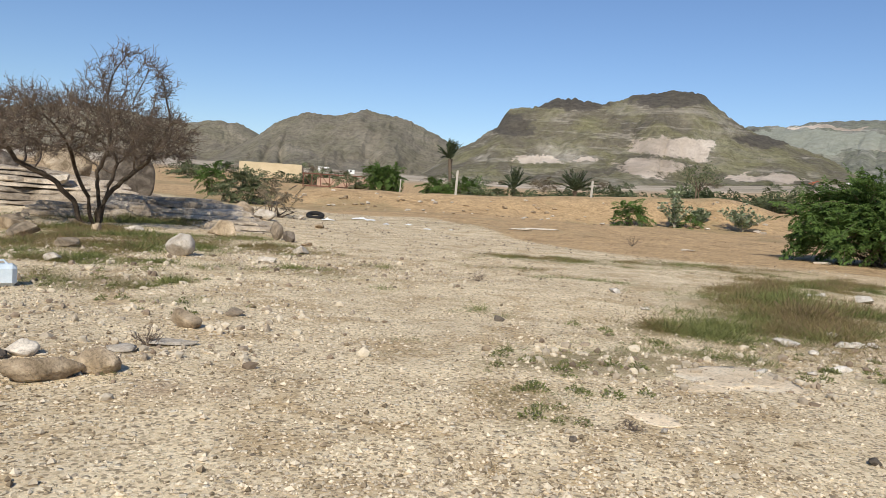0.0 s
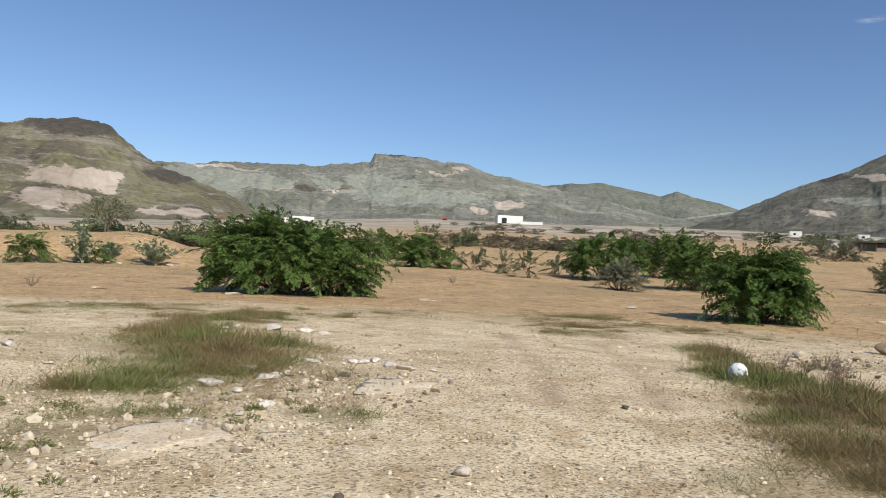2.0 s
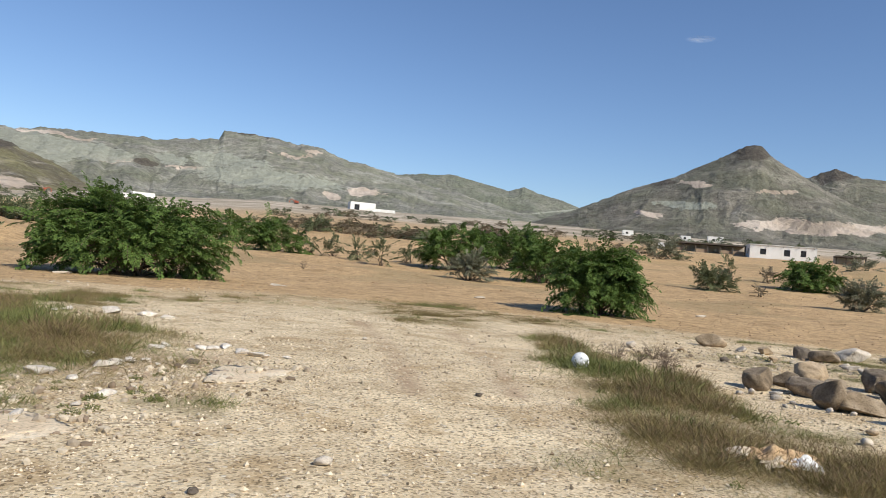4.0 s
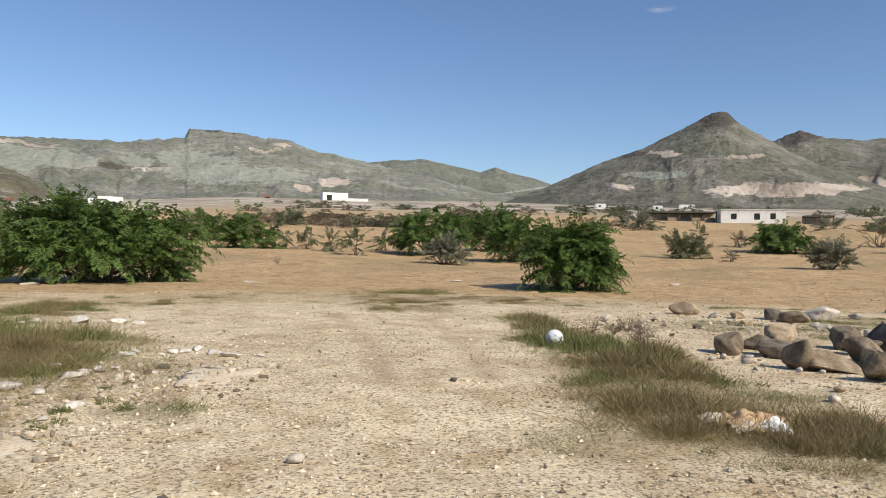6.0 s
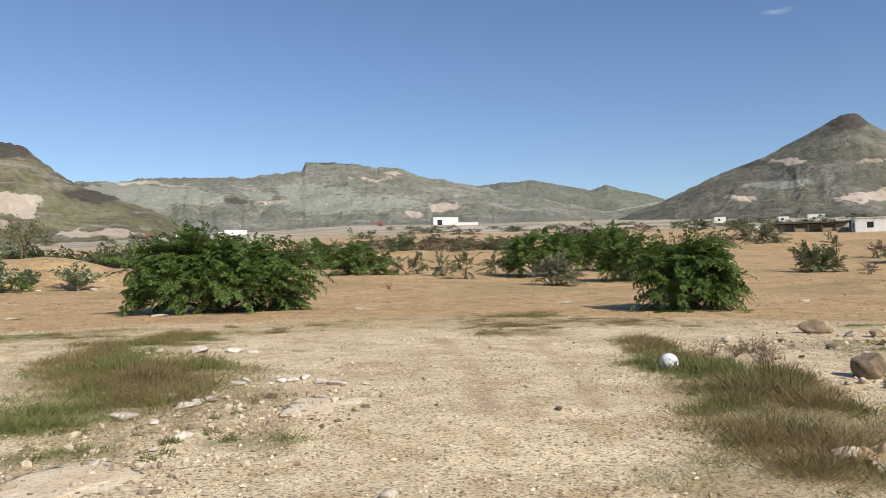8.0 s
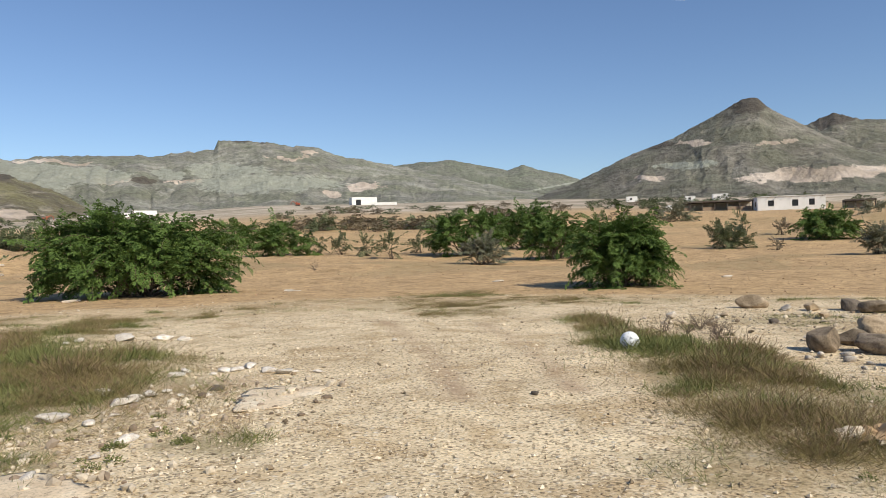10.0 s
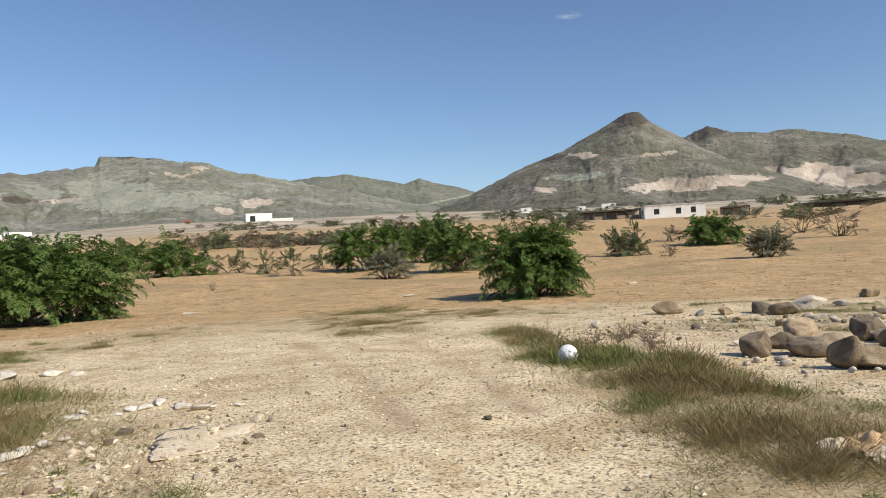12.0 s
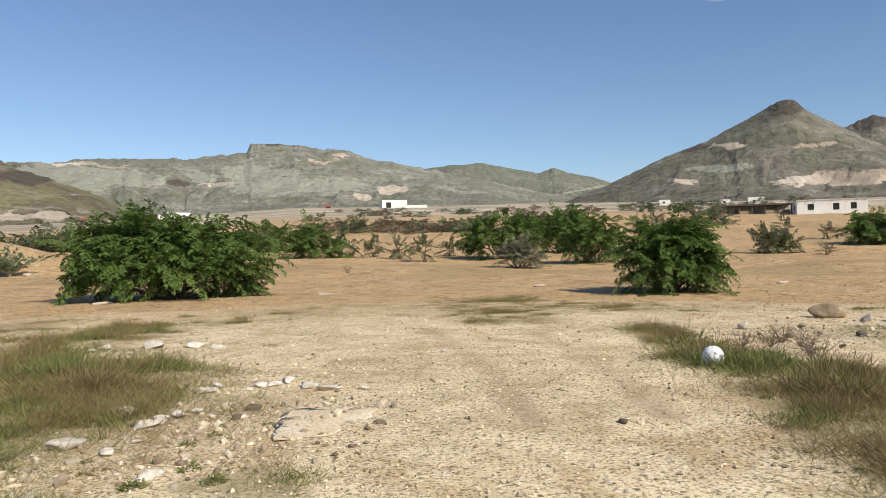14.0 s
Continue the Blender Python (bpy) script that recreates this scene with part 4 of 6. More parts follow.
PILE = "pile of boulders beside the grass"
stone(10.7, 5.1, 0.46, 0.42, 0.42, 101, "round grey-tan boulder at the end of a pile", STONE_BROWN, 20, cuts=2, rough=0.1, group=PILE)
stone(11.5, 5.0, 0.5, 0.42, 0.30, 102, "low tan boulder in a pile", STONE_BROWN, -70, cuts=6, rough=0.17, group=PILE)
stone(12.0, 4.85, 0.55, 0.47, 0.44, 103, "tan split boulder at the back of a pile", STONE_TAN, -40, cuts=5, rough=0.17, group=PILE)
stone(11.0, 4.5, 0.62, 0.47, 0.36, 104, "dark shaded boulder in a pile", STONE_GREY, -80, cuts=5, rough=0.17, group=PILE)
stone(10.1, 3.98, 0.4, 0.36, 0.46, 105, "upright ochre-stained boulder in a pile", STONE_BROWN, -60, tilt=12, cuts=6, rough=0.12, group=PILE)
stone(10.2, 3.55, 0.80, 0.45, 0.36, 106, "long tan boulder lying across a pile", STONE_TAN, -78, group=PILE, cuts=6, rough=0.17)
stone(12.5, 4.1, 0.5, 0.44, 0.44, 107, "rounded grey boulder behind a pile", STONE_GREY, -50, tilt=-10, cuts=6, rough=0.17, group=PILE)
stone(11.3, 3.55, 0.56, 0.56, 0.42, 108, "rounded grey boulder in a pile", STONE_GREY, -75, cuts=6, rough=0.17, group=PILE)
stone(9.75, 2.95, 0.47, 0.47, 0.44, 109, "rough tan boulder in a pile", STONE_BROWN, -75, cuts=5, group=PILE)
stone(12.4, 3.4, 0.75, 0.66, 0.6, 110, "large dark grey boulder in a pile", STONE_DARK, -60, cuts=6, rough=0.17, group=PILE)
stone(11.0, 2.9, 0.70, 0.56, 0.6, 111, "large grey boulder in a pile", STONE_GREY, 10, cuts=6, rough=0.17, group=PILE)
stone(13.4, 2.9, 0.85, 0.66, 0.65, 112, "large grey boulder at the back of a pile", STONE_GREY, 40, cuts=5, group=PILE)
for k, (x, y, s) in enumerate(((11.55, 4.4, 0.34), (10.7, 4.1, 0.26), (12.0, 3.75, 0.4), (10.8, 3.3, 0.4), (9.75, 3.85, 0.11), (9.9, 3.65, 0.08), (10.1, 4.6, 0.13), (9.9, 5.0, 0.1), (10.2, 4.95, 0.12), (10.0, 4.35, 0.1), (10.45, 4.75, 0.14), (11.6, 5.6, 0.13), (9.6, 4.3, 0.08))):
    stone(x, y, s * 1.25, s, s * 0.75, 150 + k, "rough brown stone between boulders" if s > 0.2 else "small pale stone before a pile of boulders", (STONE_GREY, STONE_BROWN)[k % 2] if s > 0.2 else STONE_PALE, k * 47, group=PILE)
BACK = "stones along the edge of the field"
stone(16.1, 8.35, 0.72, 0.36, 0.34, 121, "smooth tan stone lying at the field edge", STONE_TAN, -62, cuts=2, rough=0.1, group=BACK)
stone(16.5, 6.62, 0.55, 0.4, 0.34, 122, "dark brown stone at the field edge", STONE_DARK, -68, cuts=4, rough=0.1, group=BACK)
stone(16.35, 6.1, 0.62, 0.4, 0.32, 128, "dark brown stone leaning on another at the field edge", STONE_GREY, -60, tilt=8, cuts=4, rough=0.1, group=BACK)
stone(17.2, 5.85, 0.85, 0.55, 0.36, 123, "rough white stone at the field edge", STONE_PALE, -70, group=BACK)
stone(15.9, 7.6, 0.32, 0.25, 0.17, 124, "small pale stone at the field edge", STONE_PALE, 0, group=BACK)
stone(16.0, 7.15, 0.45, 0.3, 0.2, 125, "small pale stone at the field edge", STONE_TAN, 0, group=BACK)
stone(20.8, 5.3, 0.55, 0.4, 0.26, 126, "rounded tan stone at the field edge", STONE_TAN, -75, group=BACK)
stone(20.4, 4.7, 0.36, 0.3, 0.24, 127, "rounded tan stone at the field edge", STONE_TAN, 0, group=BACK)
for k, (x, y) in enumerate(((15.2, 4.3), (14.6, 4.9), (16.3, 4.4), (15.4, 5.3), (17.0, 4.6), (14.2, 4.2), (14.9, 3.4), (18.0, 5.4), (13.9, 5.6), (16.0, 5.6), (14.8, 6.5))):
    stone(x, y, 0.2 + 0.05 * (k % 4), 0.18, 0.12 + 0.02 * (k % 3), 130 + k, "small pale stone on thin grass", STONE_PALE if k % 2 else STONE_TAN, k * 37, group=BACK, name="small_stone")

# rocks about the bare tree
ROCKS = "rocks round the bare tree"
stone(-3.1, 4.2, 0.54, 0.26, 0.2, 262, "long worn grey-tan rock sunk in gravel", STONE_TAN, 46, group=ROCKS, cuts=3, rough=0.2, fine=True)
stone(-2.88, 4.5, 0.3, 0.24, 0.2, 263, "blunt grey-tan rock with a dark end", STONE_TAN, 30, group=ROCKS, cuts=3, rough=0.2, fine=True)
stone(-3.15, 5.1, 0.24, 0.2, 0.07, 203, "flat pale stone sunk in gravel", STONE_PALE, 20, group=ROCKS)
stone(-3.05, 5.6, 0.46, 0.3, 0.06, 204, "flat pale grey slab sunk in gravel", STONE_PALE, 10, group=ROCKS)
stone(-3.36, 6.4, 0.36, 0.24, 0.2, 205, "tan angular rock on gravel", STONE_TAN, -20, group=ROCKS)
stone(-3.65, 4.65, 0.3, 0.22, 0.14, 206, "white stone beside a dark one", STONE_PALE, -30, group=ROCKS)
stone(-3.8, 4.45, 0.34, 0.2, 0.13, 207, "dark brown stone on gravel", STONE_DARK, 20, group=ROCKS)
stone(-7.1, 12.3, 0.56, 0.48, 0.5, 208, "upright tan boulder on grass", STONE_PALE, 10, group=ROCKS, cuts=6)
stone(-9.3, 18.0, 0.95, 0.8, 0.66, 209, "tan boulder with a shaded side", STONE_TAN, 0, group=ROCKS)
stone(-7.95, 18.2, 0.45, 0.4, 0.6, 210, "upright pale grey boulder", STONE_GREY, 0, group=ROCKS)
stone(-7.3, 17.6, 0.45, 0.4, 0.35, 211, "dark grey boulder beside a pale one", STONE_DARK, 0, group=ROCKS)
stone(-13.2, 26.3, 1.1, 0.9, 0.85, 212, "round tan boulder among rocks", STONE_TAN, 0, group=ROCKS)
stone(-12.0, 26.0, 0.9, 0.6, 0.5, 213, "white weathered stone among rocks", STONE_PALE, 0, group=ROCKS)
stone(-7.95, 10.1, 0.32, 0.3, 0.16, 214, "pale stone on thin grass", STONE_PALE, 0, group=ROCKS)
stone(-11.4, 13.4, 0.9, 0.6, 0.4, 215, "grey block of rock on grass", STONE_GREY, 20, group=ROCKS)
stone(-10.0, 13.4, 1.3, 0.6, 0.14, 216, "flat tan slab lying on grass", STONE_TAN, 35, group=ROCKS)
stone(-5.5, 12.6, 0.4, 0.3, 0.12, 217, "flat pale stone on gravel", STONE_PALE, 0, group=ROCKS)
stone(-3.3, 7.2, 0.24, 0.2, 0.1, 218, "small dark stone on gravel", STONE_GREY, 0, group=ROCKS)
OUT = "layered rock outcrop"
OUTCROP = stone_mat("outcrop_stone", (0.22, 0.175, 0.13), (0.4, 0.33, 0.25), (0.56, 0.475, 0.375), 1.8, 0.95, 0.05)


def outcrop(x, y, w, d, h, seed, label, turn, layers=10):
    """A whale-backed ledge of bedrock: thin sheets with broken rims, each set back from the one below."""
    rng = np.random.default_rng(seed)
    n = 96
    a = np.linspace(0, 2 * math.pi, n, endpoint=False)
    t = thing("rock_outcrop", on_land(x, y), turn, label, "rock", OUT)
    z = -0.25
    thick = rng.uniform(0.6, 1.4, layers)
    thick = thick / thick.sum() * (h + 0.25)
    for k in range(layers):
        f = k / layers
        vs, fs = [], []
        back = math.sqrt(max(0.0, 1 - f ** 1.6)) * 0.9 + 0.1
        rim = back * (0.9 + 0.3 * (fbm(np.cos(a) * 1.6 + seed, np.sin(a) * 1.6, k * 0.35, 3, seed) - 0.5) * 2 + 0.13 * (fbm(np.cos(a) * 9, np.sin(a) * 9, k * 0.8, 3, seed + k) - 0.5) * 2)
        cx, cy = -0.16 * w * f * rng.uniform(0.5, 1.2), 0.18 * d * f
        for step, (grow, zz) in enumerate(((1.04, 0.0), (1.04, 0.3), (1.0, 0.75), (0.88, 1.0), (0.0, 1.12))):
            jit = 1 + 0.012 * rng.normal(size=n) * (step < 4)
            px, py = cx + np.cos(a) * rim * grow * jit * w / 2, cy + np.sin(a) * rim * grow * jit * d / 2
            tip = z + thick[k] * zz + (step > 0) * (0.34 * (fbm(px * 0.7, py * 0.7, k * 0.2, 4, seed + 3) - 0.5)) - 0.03 * px * f
            vs.append(np.stack([px, py, tip], -1))
            if step:
                i = np.arange(n)
                j = (i + 1) % n
                b0, b1 = (step - 1) * n, step * n
                fs.append(np.stack([b0 + i, b0 + j, b1 + j, b1 + i], -1))
        part("rock_sheet", mesh_of("rock_sheet", np.concatenate(vs), np.concatenate(fs), OUTCROP), None, t)
        z += thick[k]
    return t


outcrop(-18.6, 22.3, 9.5, 4.6, 1.15, 221, "broad pale layered rock outcrop behind the bare tree", 37, 8)
outcrop(-13.0, 22.4, 6.4, 3.0, 0.62, 222, "low grey layered rock outcrop under the bare tree", 30, 6)
outcrop(-23.5, 29.5, 9.0, 5.0, 1.5, 223, "pale rock outcrop with boulders on it", 40, 7)
outcrop(-9.9, 20.6, 2.8, 1.5, 0.28, 224, "low pale layered rock outcrop", 24, 4)
outcrop(-14.9, 19.9, 3.6, 1.4, 0.35, 229, "low broken ledge of pale rock beside the bare tree", 36, 4)
stone(-18.4, 26.5, 2.2, 2.0, 2.7, 231, "tall dark grey boulder behind the bare tree", STONE_DARK, 62, group=OUT, cuts=3, rough=0.12, fine=True)
stone(-22.3, 27.7, 2.4, 2.0, 2.6, 226, "large grey-tan boulder behind the bare tree", STONE_TAN, 10, group=OUT, lift=0.6, cuts=6, fine=True)
# dark stone colour here stands in for the shade behind the tree
stone(-25.0, 26.0, 3.4, 2.6, 2.0, 227, "large boulder behind the bare tree, its shade painted as dark stone", STONE_DARK, 50, group=OUT, lift=0.4, cuts=6, fine=True)
stone(-20.6, 24.2, 1.3, 0.9, 0.6, 228, "flat-topped grey boulder on a rock outcrop", STONE_GREY, 0, group=OUT, lift=0.75)
stone(-17.3, 21.6, 0.8, 0.5, 0.4, 230, "pale boulder on a rock outcrop", STONE_PALE, 30, group=OUT, lift=0.75)
rng = np.random.default_rng(5)
for k in range(34):
    az, r = rng.uniform(20, 45), rng.uniform(15, 36)
    x, y = polar(az, r)
    s = rng.uniform(0.18, 0.55)
    stone(x, y, s * 1.3, s, s * rng.uniform(0.4, 0.8), 240 + k, "loose grey stone among rocks and grass", (STONE_GREY, STONE_PALE, STONE_TAN)[k % 3], rng.uniform(0, 360), group="loose stones near the outcrop", name="small_stone")

# white stones along the grass, loose stones on the gravel
for k, (x, y, s) in enumerate(((3.3, 8.95, 0.2), (3.5, 9.08, 0.18), (3.68, 9.15, 0.16), (3.85, 9.3, 0.1), (4.27, 10.1, 0.22), (4.52, 10.36, 0.16), (4.95, 10.0, 0.16), (5.05, 10.03, 0.2), (5.25, 10.02, 0.22), (5.2, 9.6, 0.18), (5.3, 9.3, 0.2), (5.45, 9.35, 0.12), (4.75, 9.9, 0.1), (3.33, 9.66, 0.2), (2.55, 8.67, 0.26), (2.75, 8.35, 0.14), (3.05, 8.5, 0.1), (4.1, 8.75, 0.1), (3.9, 8.95, 0.08), (5.18, 14.2, 0.36), (5.7, 13.9, 0.3), (4.6, 14.6, 0.24), (4.35, 14.4, 0.2), (5.95, 13.5, 0.22), (2.78, 7.48, 0.18), (1.95, 6.95, 0.14), (0.8, 12.4, 0.24), (1.2, 10.5, 0.12), (2.5, 7.2, 0.1), (3.1, 7.6, 0.08), (5.6, 9.15, 0.1))):
    stone(x + 0.04 * math.sin(k * 5.1), y + 0.04 * math.sin(k * 3.3), s * 1.3, s * 0.85, s * 0.42, 300 + k, "angular white stone in a loose line along grass", STONE_WHITE, k * 53, tilt=8 * math.sin(k * 2.1), group="white stones along the grass", name="small_stone", cuts=12)
stone(4.27, 9.0, 0.16, 0.11, 0.09, 299, "dark red-brown broken stone on gravel", STONE_DARK, 40, group="loose stones on the track", name="small_stone", cuts=12)
for k, (x, y, s, mat) in enumerate(((3.24, 4.8, 0.11, STONE_PALE), (6.15, 6.15, 0.08, STONE_DARK), (4.3, 8.97, 0.11, STONE_DARK), (2.1, 4.6, 0.07, STONE_DARK), (2.3, 4.7, 0.06, STONE_DARK), (-0.6, 8.6, 0.1, STONE_DARK), (0.95, 4.72, 0.06, STONE_PALE), (0.4, 4.3, 0.05, STONE_DARK), (8.1, 3.0, 0.12, STONE_PALE), (8.6, 3.1, 0.1, STONE_TAN), (-0.45, 6.6, 0.1, STONE_TAN), (8.0, 10.5, 0.09, STONE_PALE), (13.2, 8.6, 0.2, STONE_PALE), (14.0, 8.0, 0.16, STONE_TAN), (12.6, 7.6, 0.12, STONE_GREY), (13.6, 6.9, 0.15, STONE_DARK), (12.0, 6.6, 0.1, STONE_TAN))):
    stone(x, y, s * 1.3, s, s * 0.75, 340 + k, "loose stone on the gravel track", mat, k * 71, group="loose stones on the track", name="small_stone")


def slab(x, y, w, d, seed, label, turn, h=0.05):
    stone(x, y, w, d, h, seed, label, SLAB, turn, name="flat_rock", category="rock", cuts=6, rough=0.4, sink=0.5, fine=True)


SLAB = stone_mat("slab_stone", (0.7, 0.55, 0.37), (0.79, 0.64, 0.45), (0.89, 0.78, 0.6), 3.5, 0.95, 0.006)
slab(1.65, 6.45, 1.35, 1.15, 401, "smooth pale rock slab flush with the gravel", 25)
slab(4.45, 8.0, 1.5, 0.95, 402, "pale rock slab flush with the gravel", 28, 0.04)
slab(0.9, 5.0, 0.6, 0.35, 403, "small pale rock slab flush with the gravel", 0)


OCTA = (np.array([[1, 0, 0], [0, 1, 0], [-1, 0, 0], [0, -1, 0], [0.25, 0.2, 0.9], [0, 0, -0.9]], float), np.array([[0, 1, 4], [1, 2, 4], [2, 3, 4], [3, 0, 4], [1, 0, 5], [2, 1, 5], [3, 2, 5], [0, 3, 5]]))


def pebbles(name, label, count, seed, r0, r1, power, az0, az1, s0, s1, lo, hi, keep, small=False):
    """Loose small stones, far too many to count."""
    rng = np.random.default_rng(seed)
    r, az = r0 + (r1 - r0) * rng.uniform(0, 1, count) ** power, np.radians(rng.uniform(az0, az1, count))
    x, y = 0.6 - np.sin(az) * r, 1.2 + np.cos(az) * r
    ok = keep(x, y, rng)
    x, y, r = x[ok], y[ok], r[ok]
    n = len(x)
    size = s0 * (s1 / s0) ** (rng.uniform(0, 1, n) ** 2.6) * (1 + 0.02 * r)
    v, f = OCTA if small else ico(1)
    corners = len(v)
    v = v[None] * (1 + rng.uniform(-0.3, 0.3, (n, len(v), 1)))
    sc = size[:, None] * rng.uniform([0.7, 0.55, 0.45], [1.3, 1.0, 0.95], (n, 3))
    v = v * sc[:, None, :] / 2
    t = rng.uniform(0, 2 * math.pi, n)
    ca, sa = np.cos(t)[:, None], np.sin(t)[:, None]
    v = np.stack([v[..., 0] * ca - v[..., 1] * sa, v[..., 0] * sa + v[..., 1] * ca, v[..., 2]], -1)
    v += np.stack([x, y, land(x, y) + sc[:, 2] * 0.22], -1)[:, None, :]
    faces = (np.arange(n)[:, None, None] * corners + f[None]).reshape(-1, 3)
    m, nn, l, b = material(name + "_stone", 0.92)
    geo = nn.new("ShaderNodeNewGeometry")
    grain = noise_node(nn, l, 60, 4, 0.6, coords(nn))
    col = ramp(nn, l, geo.outputs["Random Per Island"], [(0.0, lo), (0.12, tuple(c * 1.7 for c in lo)), (0.3, tuple((p + q) / 2 for p, q in zip(lo, hi))), (0.8, hi), (1.0, tuple(c * 1.08 for c in hi))])
    l.new(blend(nn, l, 0.6, col, ramp(nn, l, grain, [(0.3, (0.7,)), (0.7, (1.1,))]), "MULTIPLY"), b.inputs["Base Color"])
    tagged(part(name, mesh_of(name, v.reshape(-1, 3), faces, m)), label, "gravel", kind="stuff")


def on_gravel(x, y, rng):
    thin = np.zeros(len(x))
    for cx, cy, ax, bx, turn, dens, *_ in BEDS:
        thin = np.maximum(thin, blob(x, y, cx, cy, ax, bx, turn) * dens)
    for cx, cy, a in ((1.65, 6.45, 0.65), (4.45, 8.0, 0.6)):
        thin = np.maximum(thin, 0.93 * smooth(a * 1.2, a * 0.8, np.hypot(x - cx, y - cy)))
    clump = smooth(0.3, 0.62, fbm(x / 1.6, y / 1.6, 0, 4, 91))
    return (rng.uniform(0, 1, len(x)) < (1 - 0.8 * thin) * (0.3 + 0.7 * clump)) & (line_side(x, y, FIELD_EDGE) < 0.5)


def on_field(x, y, rng):
    return (line_side(x, y, FIELD_EDGE) > -0.5) & (rng.uniform(0, 1, len(x)) < 0.15 + 0.85 * smooth(0.42, 0.62, fbm(x / 5, y / 5, 0, 4, 92)))


pebbles("gravel", "pale tan gravel strewn over the track", 38000, 61, 2.2, 27, 1.2, -98, 62, 0.016, 0.055, (0.15, 0.115, 0.075), (0.72, 0.61, 0.455), on_gravel, small=True)
def anywhere(x, y, rng):
    return rng.uniform(0, 1, len(x)) < 0.4 + 0.6 * smooth(0.35, 0.6, fbm(x / 1.6, y / 1.6, 0, 4, 91))


pebbles("gravel_behind", "pale tan gravel strewn over the track", 9000, 65, 0.1, 12, 0.8, 60, 262, 0.016, 0.06, (0.22, 0.175, 0.125), (0.6, 0.5, 0.365), anywhere, small=True)
pebbles("grit_underfoot", "fine tan grit covering the track", 9000, 66, 0.05, 2.6, 0.6, -180, 180, 0.012, 0.04, (0.2, 0.155, 0.105), (0.64, 0.545, 0.41), anywhere, small=True)
pebbles("grit", "fine tan grit covering the track", 80000, 63, 2.4, 17, 1.25, -98, 60, 0.01, 0.034, (0.15, 0.115, 0.072), (0.74, 0.63, 0.47), on_gravel, small=True)


def on_rubble(x, y, rng):
    near = np.maximum(blob(x, y, 3.6, 8.2, 2.2, 1.1, 20), np.maximum(blob(x, y, 1.2, 6.6, 1.6, 1.0, 0), np.maximum(blob(x, y, 14.3, 6.4, 3.2, 1.6, -50), np.maximum(0.6 * blob(x, y, -3.6, 6.6, 2.4, 2.4, 0), blob(x, y, -6.5, 12.0, 5.0, 5.0, 0)))))
    return rng.uniform(0, 1, len(x)) < near


pebbles("rubble", "broken grey-brown stones strewn on gravel", 16000, 64, 4.0, 22, 1.0, -90, 50, 0.03, 0.1, (0.16, 0.12, 0.085), (0.62, 0.53, 0.4), on_rubble)


def on_far_gravel(x, y, rng):
    return (line_side(x, y, FIELD_EDGE) < 0.3) & (rng.uniform(0, 1, len(x)) < 0.25 + 0.75 * smooth(0.4, 0.6, fbm(x / 3, y / 3, 0, 4, 93)))


pebbles("rubble_far", "grey and white rubble strewn over the gravel flat", 9000, 67, 11, 42, 0.9, 2, 34, 0.014, 0.075, (0.13, 0.1, 0.075), (0.55, 0.46, 0.35), on_far_gravel, small=True)
pebbles("field_stones", "small pale stones and clods on ochre soil", 26000, 62, 17, 60, 1.0, -98, 40, 0.012, 0.065, (0.28, 0.185, 0.11), (0.46, 0.33, 0.21), on_field, small=True)


# ---- grass ----
def grass(name, label, mat, seed, share, width, tall):
    rng = np.random.default_rng(seed)
    roots, ways, lens = [], [], []
    for cx, cy, ax, bx, turn, dens, height, green in BEDS:
        k = green if share == "green" else (1 - green) if share == "dry" else 0.8 * (1 - green)
        far = math.hypot(cx, cy)
        n = int(ax * bx * math.pi * dens * k * 620 * tall)
        u = rng.normal(size=(n, 2)) * 0.47
        t = radians(turn)
        x = cx + (u[:, 0] * ax) * math.cos(t) - (u[:, 1] * bx) * math.sin(t)
        y = cy + (u[:, 0] * ax) * math.sin(t) + (u[:, 1] * bx) * math.cos(t)
        wx, wy = stray(x, y)
        x, y = x - wx, y - wy
        zone = fbm(x / 0.9, y / 0.9, 0, 2, 49)
        ok = (zone > 0.47 if share == "green" else zone < 0.56) & ((fbm(x / 0.7, y / 0.7, 0, 3, 41) + fbm(x / 0.22, y / 0.22, 0, 2, 43)) / 2 > rng.uniform(0.36, 0.58, n))
        reach = np.clip(1.2 - 0.55 * np.hypot(u[:, 0], u[:, 1])[ok], 0.3, 1)
        x, y = x[ok], y[ok]
        per = 10 if share != "seed" else 5
        m = len(x) * per
        spread = 0.045 + 0.05 * height / 0.25
        xx, yy = np.repeat(x, per) + rng.normal(size=m) * spread, np.repeat(y, per) + rng.normal(size=m) * spread
        tuft = np.repeat(rng.uniform(0.4, 1.0, len(x)) + 0.7 * (fbm(x / 0.5, y / 0.5, 0, 2, 47) > 0.56), per) * np.repeat(reach, per)
        roots.append(np.stack([xx, yy, land(xx, yy) - 0.01], -1))
        lean = rng.normal(size=(m, 2)) * 1.05 + np.repeat(rng.normal(size=(len(x), 2)) * 0.5, per, axis=0)
        ways.append(np.stack([lean[:, 0], lean[:, 1], np.ones(m)], -1))
        lens.append(height * 0.78 * tuft * rng.uniform(0.4, 1.1, m))
    root, way, length = np.concatenate(roots), unit(np.concatenate(ways)), np.concatenate(lens)
    side = np.cross(way, rng.normal(size=way.shape))
    if share == "seed":
        root = root + way * length[:, None] * 0.75
        length = length * 0.45
    w = 1.15 * width * (0.35 + length / 0.2) * (0.55 + 0.035 * np.hypot(root[:, 0], root[:, 1]))
    v, f = blades(root, way, side, length, w * rng.uniform(0.7, 1.3, len(root)))
    tagged(part(name, mesh_of(name, v, f, mat)), label, "grass", kind="stuff")


